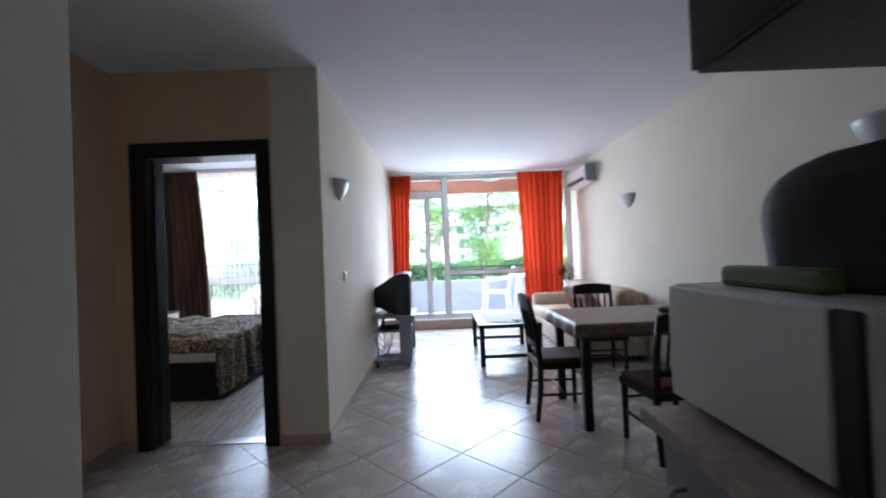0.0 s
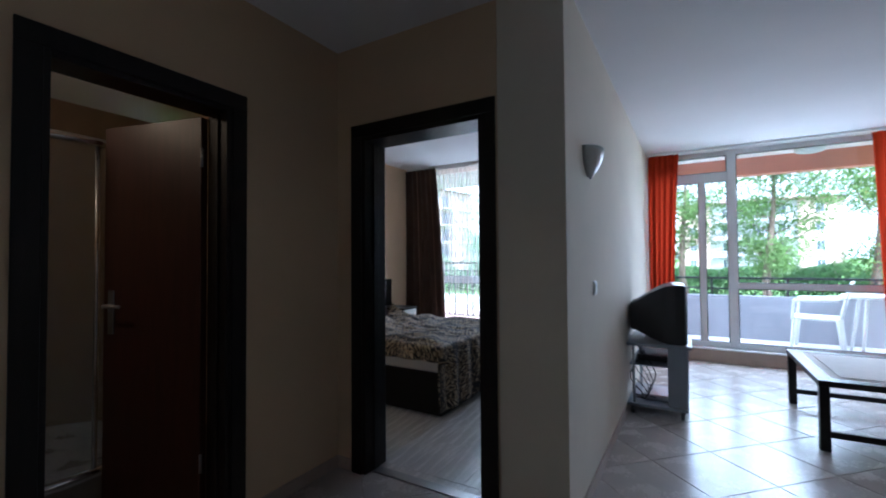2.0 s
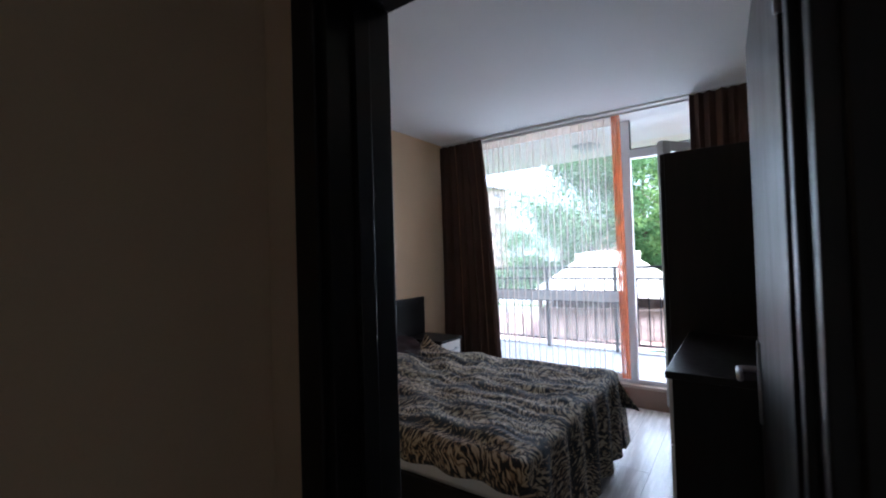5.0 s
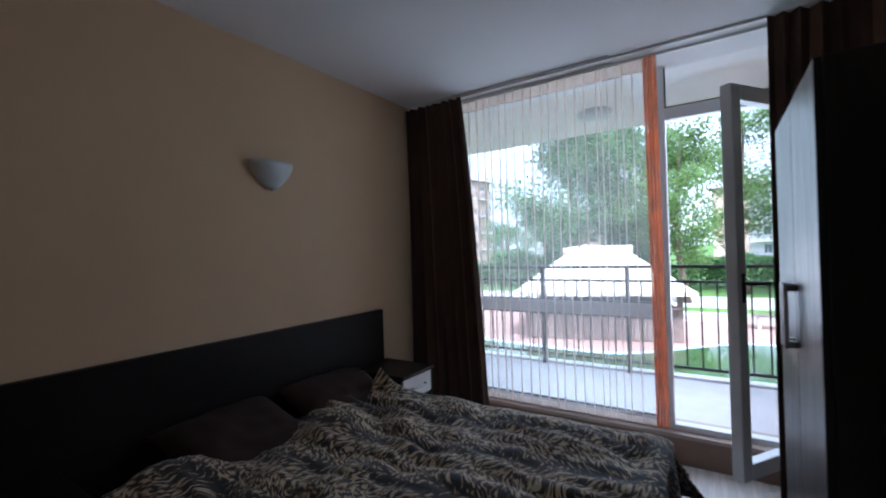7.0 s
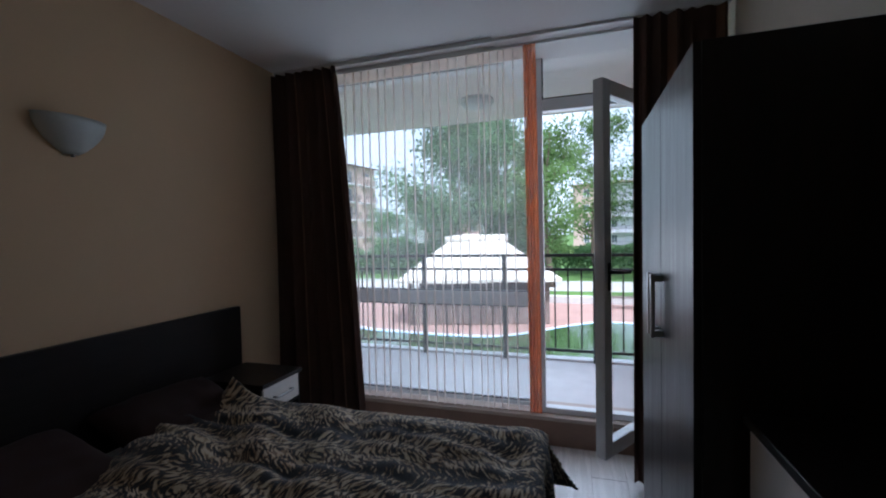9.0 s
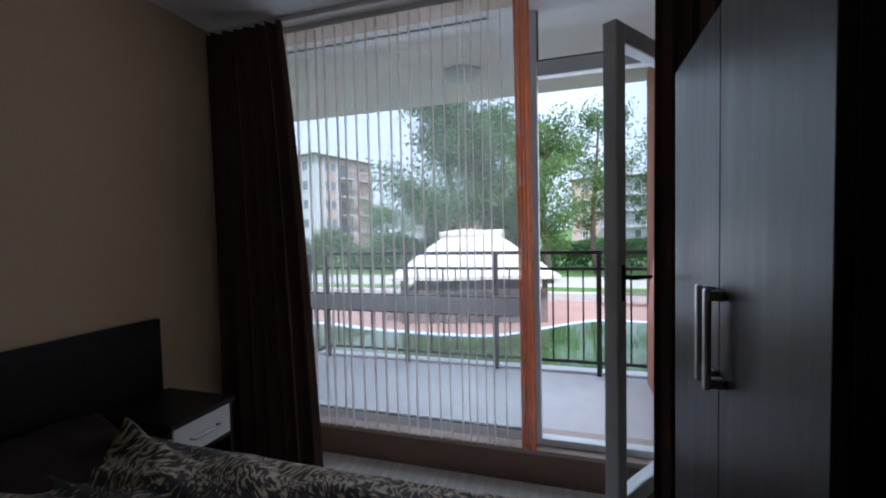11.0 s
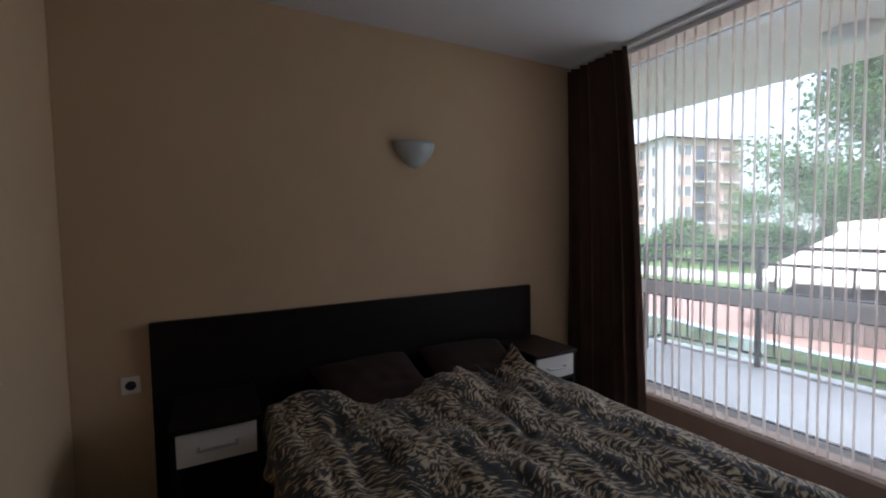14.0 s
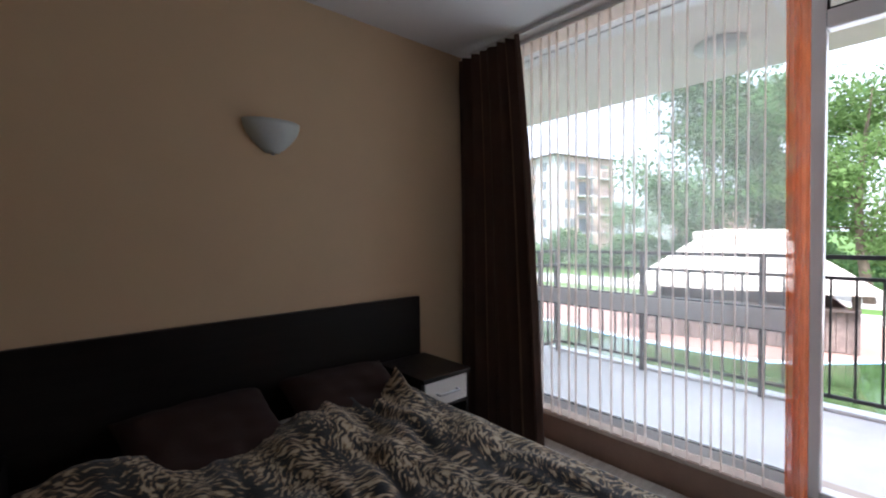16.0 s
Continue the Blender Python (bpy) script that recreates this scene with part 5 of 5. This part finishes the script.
tree(-9.6, 31, 13.5, 4.5, 0.30, 1, LEAF_DARK, 21000)
tree(-6.6, 33, 12.0, 3.4, 0.28, 2, LEAF_DARK, 18000)
tree(-3.2, 27, 9.8, 2.6, 0.20, 3, LEAF, 7500, 0.2)
tree(-0.6, 32, 11.5, 2.8, 0.22, 4, LEAF, 7500)
tree(3.2, 29, 10.5, 3.0, 0.22, 5, LEAF, 9500)
tree(7.8, 31, 11.5, 3.4, 0.24, 6, LEAF, 14000)
tree(-14.5, 40, 6.2, 2.6, 0.2, 7, LEAF_DARK, 6000, 0.1)
tree(-21, 46, 6.0, 3.0, 0.2, 8, LEAF_DARK, 6000, 0.1)
tree(13, 33, 10.0, 3.4, 0.24, 9, LEAF, 7000)


def hedge(x0, x1, y0, y1, h, seed, n):
    rnd = random.Random(seed)
    bm = bmesh.new()
    for k in range(n):
        t = rnd.random()
        hh = h * (0.7 + 0.5 * noise.noise((x0 + (x1 - x0) * t * 0.35, seed, 0)))
        p = Vector((x0 + (x1 - x0) * t, rnd.uniform(y0, y1), GZ + abs(rnd.random()) ** 0.6 * hh))
        s = rnd.uniform(0.08, 0.2)
        u = Vector((rnd.gauss(0, 1), rnd.gauss(0, 1), rnd.gauss(0, 1))).normalized()
        w = u.orthogonal().normalized() * 0.6
        bm.faces.new([bm.verts.new(p + q * s) for q in (u, w, -u, -w)])
    return tagged(mesh_ob("shrubs", bm, LEAF_DARK), "dense dark green shrubs along the lawn", "shrubs", "", "stuff")


hedge(-34, -3, 33, 36, 3.2, 3, 15000)
hedge(-3, 22, 35, 38, 3.0, 4, 12000)


def building(name, x, y, rz, w, d, storeys, wall, accent, label, side_balconies=False):
    """Block of flats: storeys with recessed windows, balconies with rails, corner bays in another colour, a low hipped roof."""
    root = empty(name, x, y, GZ, label, "building", rz=rz)
    H = storeys * 2.9 + 0.4
    box("wall", -w / 2, w / 2, 0, d, 0, H, wall, 0, root)
    boxes("bay", [(-w / 2 - 0.05, -w / 2 + w * 0.22, -0.7, 0.5, 0, H), (w / 2 - w * 0.24, w / 2 + 0.05, -0.7, 0.5, 0, H)], accent, 0, root)
    if side_balconies:
        boxes("pier", [(w / 2 - 0.02, w / 2 + 0.12, d * a, d * b, 0, H) for a, b in ((0.06, 0.10), (0.29, 0.31), (0.575, 0.60))], FACADE_WHITE, 0, root)
        box("end_bay", w / 2 - 0.5, w / 2 + 0.15, d * 0.60, d + 0.05, 0, H - 1.6, PEACH, 0, root)
    bm = bmesh.new()
    e = [bm.verts.new(c) for c in ((-w / 2 - 0.9, -1.5, H), (w / 2 + 0.9, -1.5, H), (w / 2 + 0.9, d + 0.9, H), (-w / 2 - 0.9, d + 0.9, H))]
    t = [bm.verts.new(c) for c in ((-w / 4, d / 2, H + 1.1), (w / 4, d / 2, H + 1.1))]
    bm.faces.new((e[0], e[1], t[1], t[0]))
    bm.faces.new((e[1], e[2], t[1]))
    bm.faces.new((e[2], e[3], t[0], t[1]))
    bm.faces.new((e[3], e[0], t[0]))
    bm.faces.new(e[::-1])
    mesh_ob("roof", bm, ROOF_TILE, root)
    wm = bpy.data.meshes.new("window")
    bm = bmesh.new()
    add_box(bm, -0.55, 0.55, -0.06, 0.02, 0, 1.5, 0, 0)
    add_box(bm, -0.48, -0.03, -0.075, -0.05, 0.07, 1.43, 0, 1)
    add_box(bm, 0.03, 0.48, -0.075, -0.05, 0.07, 1.43, 0, 1)
    bm.to_mesh(wm)
    bm.free()
    wm.materials.append(PVC)
    wm.materials.append(WINDOW_DARK)
    for s in range(storeys):
        z = 0.9 + 2.9 * s
        for px, py in ((-w / 2 + w * 0.11, -0.7), (w / 2 - w * 0.12, -0.7), (-w * 0.17, 0), (w * 0.02, 0), (w * 0.17, 0)):
            o = new("window", wm)
            o.parent = root
            o.location = (px, py, z)
        for py in (d * 0.14, d * 0.24) if side_balconies else (d * 0.25, d * 0.6):
            for sx in (-1, 1):
                o = new("window", wm)
                o.parent = root
                o.matrix_local = pose(sx * (w / 2 + 0.02), py, z, 0, 0, 90 * sx)
        if side_balconies:
            x = w / 2
            boxes("side_balcony", [(x, x + 1.5, d * 0.30, d * 0.58, z - 1.0, z - 0.82), (x, x + 1.1, d * 0.68, d * 0.95, z - 1.0, z - 0.82)], FACADE_WHITE, 0, root)
            boxes("side_rail", [(x + a - 0.05, x + a, b + e * (c - b) / 12 - 0.03, b + e * (c - b) / 12 + 0.03, z - 0.82, z + 0.15) for a, b, c in ((1.5, d * 0.30, d * 0.58), (1.1, d * 0.68, d * 0.95)) for e in range(13)] + [(x + a - 0.05, x + a, b, c, z + 0.15, z + 0.22) for a, b, c in ((1.5, d * 0.30, d * 0.58), (1.1, d * 0.68, d * 0.95))], DARKMETAL, 0, root)
            boxes("side_door", [(x, x + 0.03, d * 0.36, d * 0.52, z - 0.8, z + 1.4), (x, x + 0.03, d * 0.74, d * 0.88, z - 0.8, z + 1.4)], WINDOW_DARK, 0, root)
        bx0, bx1 = -w * 0.26, w * 0.24
        boxes("balcony", [(bx0, bx1, -1.5, 0, z - 1.0, z - 0.85)], wall, 0, root)
        boxes("balcony_rail", [(bx0, bx1, -1.5, -1.46, z + 0.15, z + 0.22), (bx0, bx1, -1.5, -1.46, z - 0.3, z - 0.25)] + [(bx0 + (bx1 - bx0) * i / 14 - 0.03, bx0 + (bx1 - bx0) * i / 14 + 0.03, -1.5, -1.46, z - 0.85, z + 0.15) for i in range(15)], DARKMETAL, 0, root)
    return root


building("apartment_building", -47.3, 61.8, -12, 17, 12.6, 5, PEACH, FACADE_WHITE, "five-storey white and peach block of flats with balconies", True)
building("apartment_building", -28, 95, 0, 24, 12, 3, PEACH, FACADE_WHITE, "distant orange block of flats behind the shrubs")
building("apartment_building", 8.5, 88, -8, 22, 12, 4, FACADE_WHITE, PEACH, "distant white block of flats behind the trees")
building("apartment_building", 33, 70, -20, 20, 12, 5, FACADE_WHITE, PEACH, "white block of flats behind the garden trees")

# ---- floor tiles ----


def clip(poly, x0, x1, y0, y1):
    for axis, lim, sgn in ((0, x0, 1), (0, x1, -1), (1, y0, 1), (1, y1, -1)):
        out = []
        for a, b in zip(poly, poly[1:] + poly[:1]):
            da, db = sgn * (a[axis] - lim), sgn * (b[axis] - lim)
            if da >= 0:
                out.append(a)
            if (da >= 0) != (db >= 0):
                t = da / (da - db)
                out.append((a[0] + (b[0] - a[0]) * t, a[1] + (b[1] - a[1]) * t))
        poly = out
        if len(poly) < 3:
            return []
    return poly


def tiles(parent, regions, size, turn, mat, ox, oy):
    """Square tiles with narrow joints and eased edges, cut to the given rectangles."""
    a, h, whole = radians(turn), size / 2 - 0.0022, {}
    c, s = math.cos(a), math.sin(a)
    for i in range(-24, 25):
        for j in range(-24, 25):
            px, py = ox + (i * c - j * s) * size, oy + (i * s + j * c) * size
            sq = [(px + u * c - v * s, py + u * s + v * c) for u, v in ((-h, -h), (h, -h), (h, h), (-h, h))]
            for x0, x1, y0, y1 in regions:
                p = clip(sq, x0, x1, y0, y1)
                if len(p) < 3 or abs(sum(q[0] * r[1] - r[0] * q[1] for q, r in zip(p, p[1:] + p[:1]))) < 0.004:
                    continue
                full = all(abs(q[0] - r[0]) + abs(q[1] - r[1]) < 1e-6 for q, r in zip(p, sq)) and len(p) == 4
                if full and "me" in whole:
                    o = new("tile", whole["me"])
                else:
                    bm = bmesh.new()
                    lo = [bm.verts.new((q[0] - px, q[1] - py, -0.006)) for q in p]
                    md = [bm.verts.new((q[0] - px, q[1] - py, -0.0012)) for q in p]
                    k = 1 - 0.0012 / h
                    hi = [bm.verts.new(((q[0] - px) * k, (q[1] - py) * k, 0.0)) for q in p]
                    n = len(p)
                    for e in range(n):
                        bm.faces.new((lo[e], lo[(e + 1) % n], md[(e + 1) % n], md[e]))
                        bm.faces.new((md[e], md[(e + 1) % n], hi[(e + 1) % n], hi[e]))
                    bm.faces.new(hi)
                    o = mesh_ob("tile", bm, mat)
                    if full:
                        whole["me"] = o.data
                o.parent = parent
                o.location = (px, py, 0)


tiles(floor, [(XL, XR, -1.6, 7.03), (-2.22, XL, 0.66, 2.86)], 0.45, 45, TILE, 0.1, 2.9)


def planks(parent, x0, x1, y0, y1, width, length):
    """Laminate planks along y, end joints staggered from row to row, with fine eased joints."""
    shared = {}
    x, row = x0, 0
    while x < x1 - 0.01:
        w = min(width, x1 - x) - 0.0012
        y = y0 - (row % 3) * length / 3
        while y < y1 - 0.01:
            a, b = max(y, y0), min(y + length, y1) - 0.0012
            if b - a > 0.02:
                key = (round(w, 4), round(b - a, 4))
                if key not in shared:
                    bm = bmesh.new()
                    add_box(bm, 0, w, 0, b - a, -0.006, 0.0, 0.0008)
                    me = bpy.data.meshes.new("plank")
                    bm.to_mesh(me)
                    bm.free()
                    me.materials.append(PLANK)
                    shared[key] = me
                o = new("plank", shared[key])
                o.parent = parent
                o.location = (x, a, 0)
            y += length
        x += width
        row += 1


planks(floor_bed, BX0, BX1, 3.0, 6.33, 0.193, 1.29)
planks(floor_bed, -1.985, -1.235, 2.93, 2.999, 0.193, 1.29)
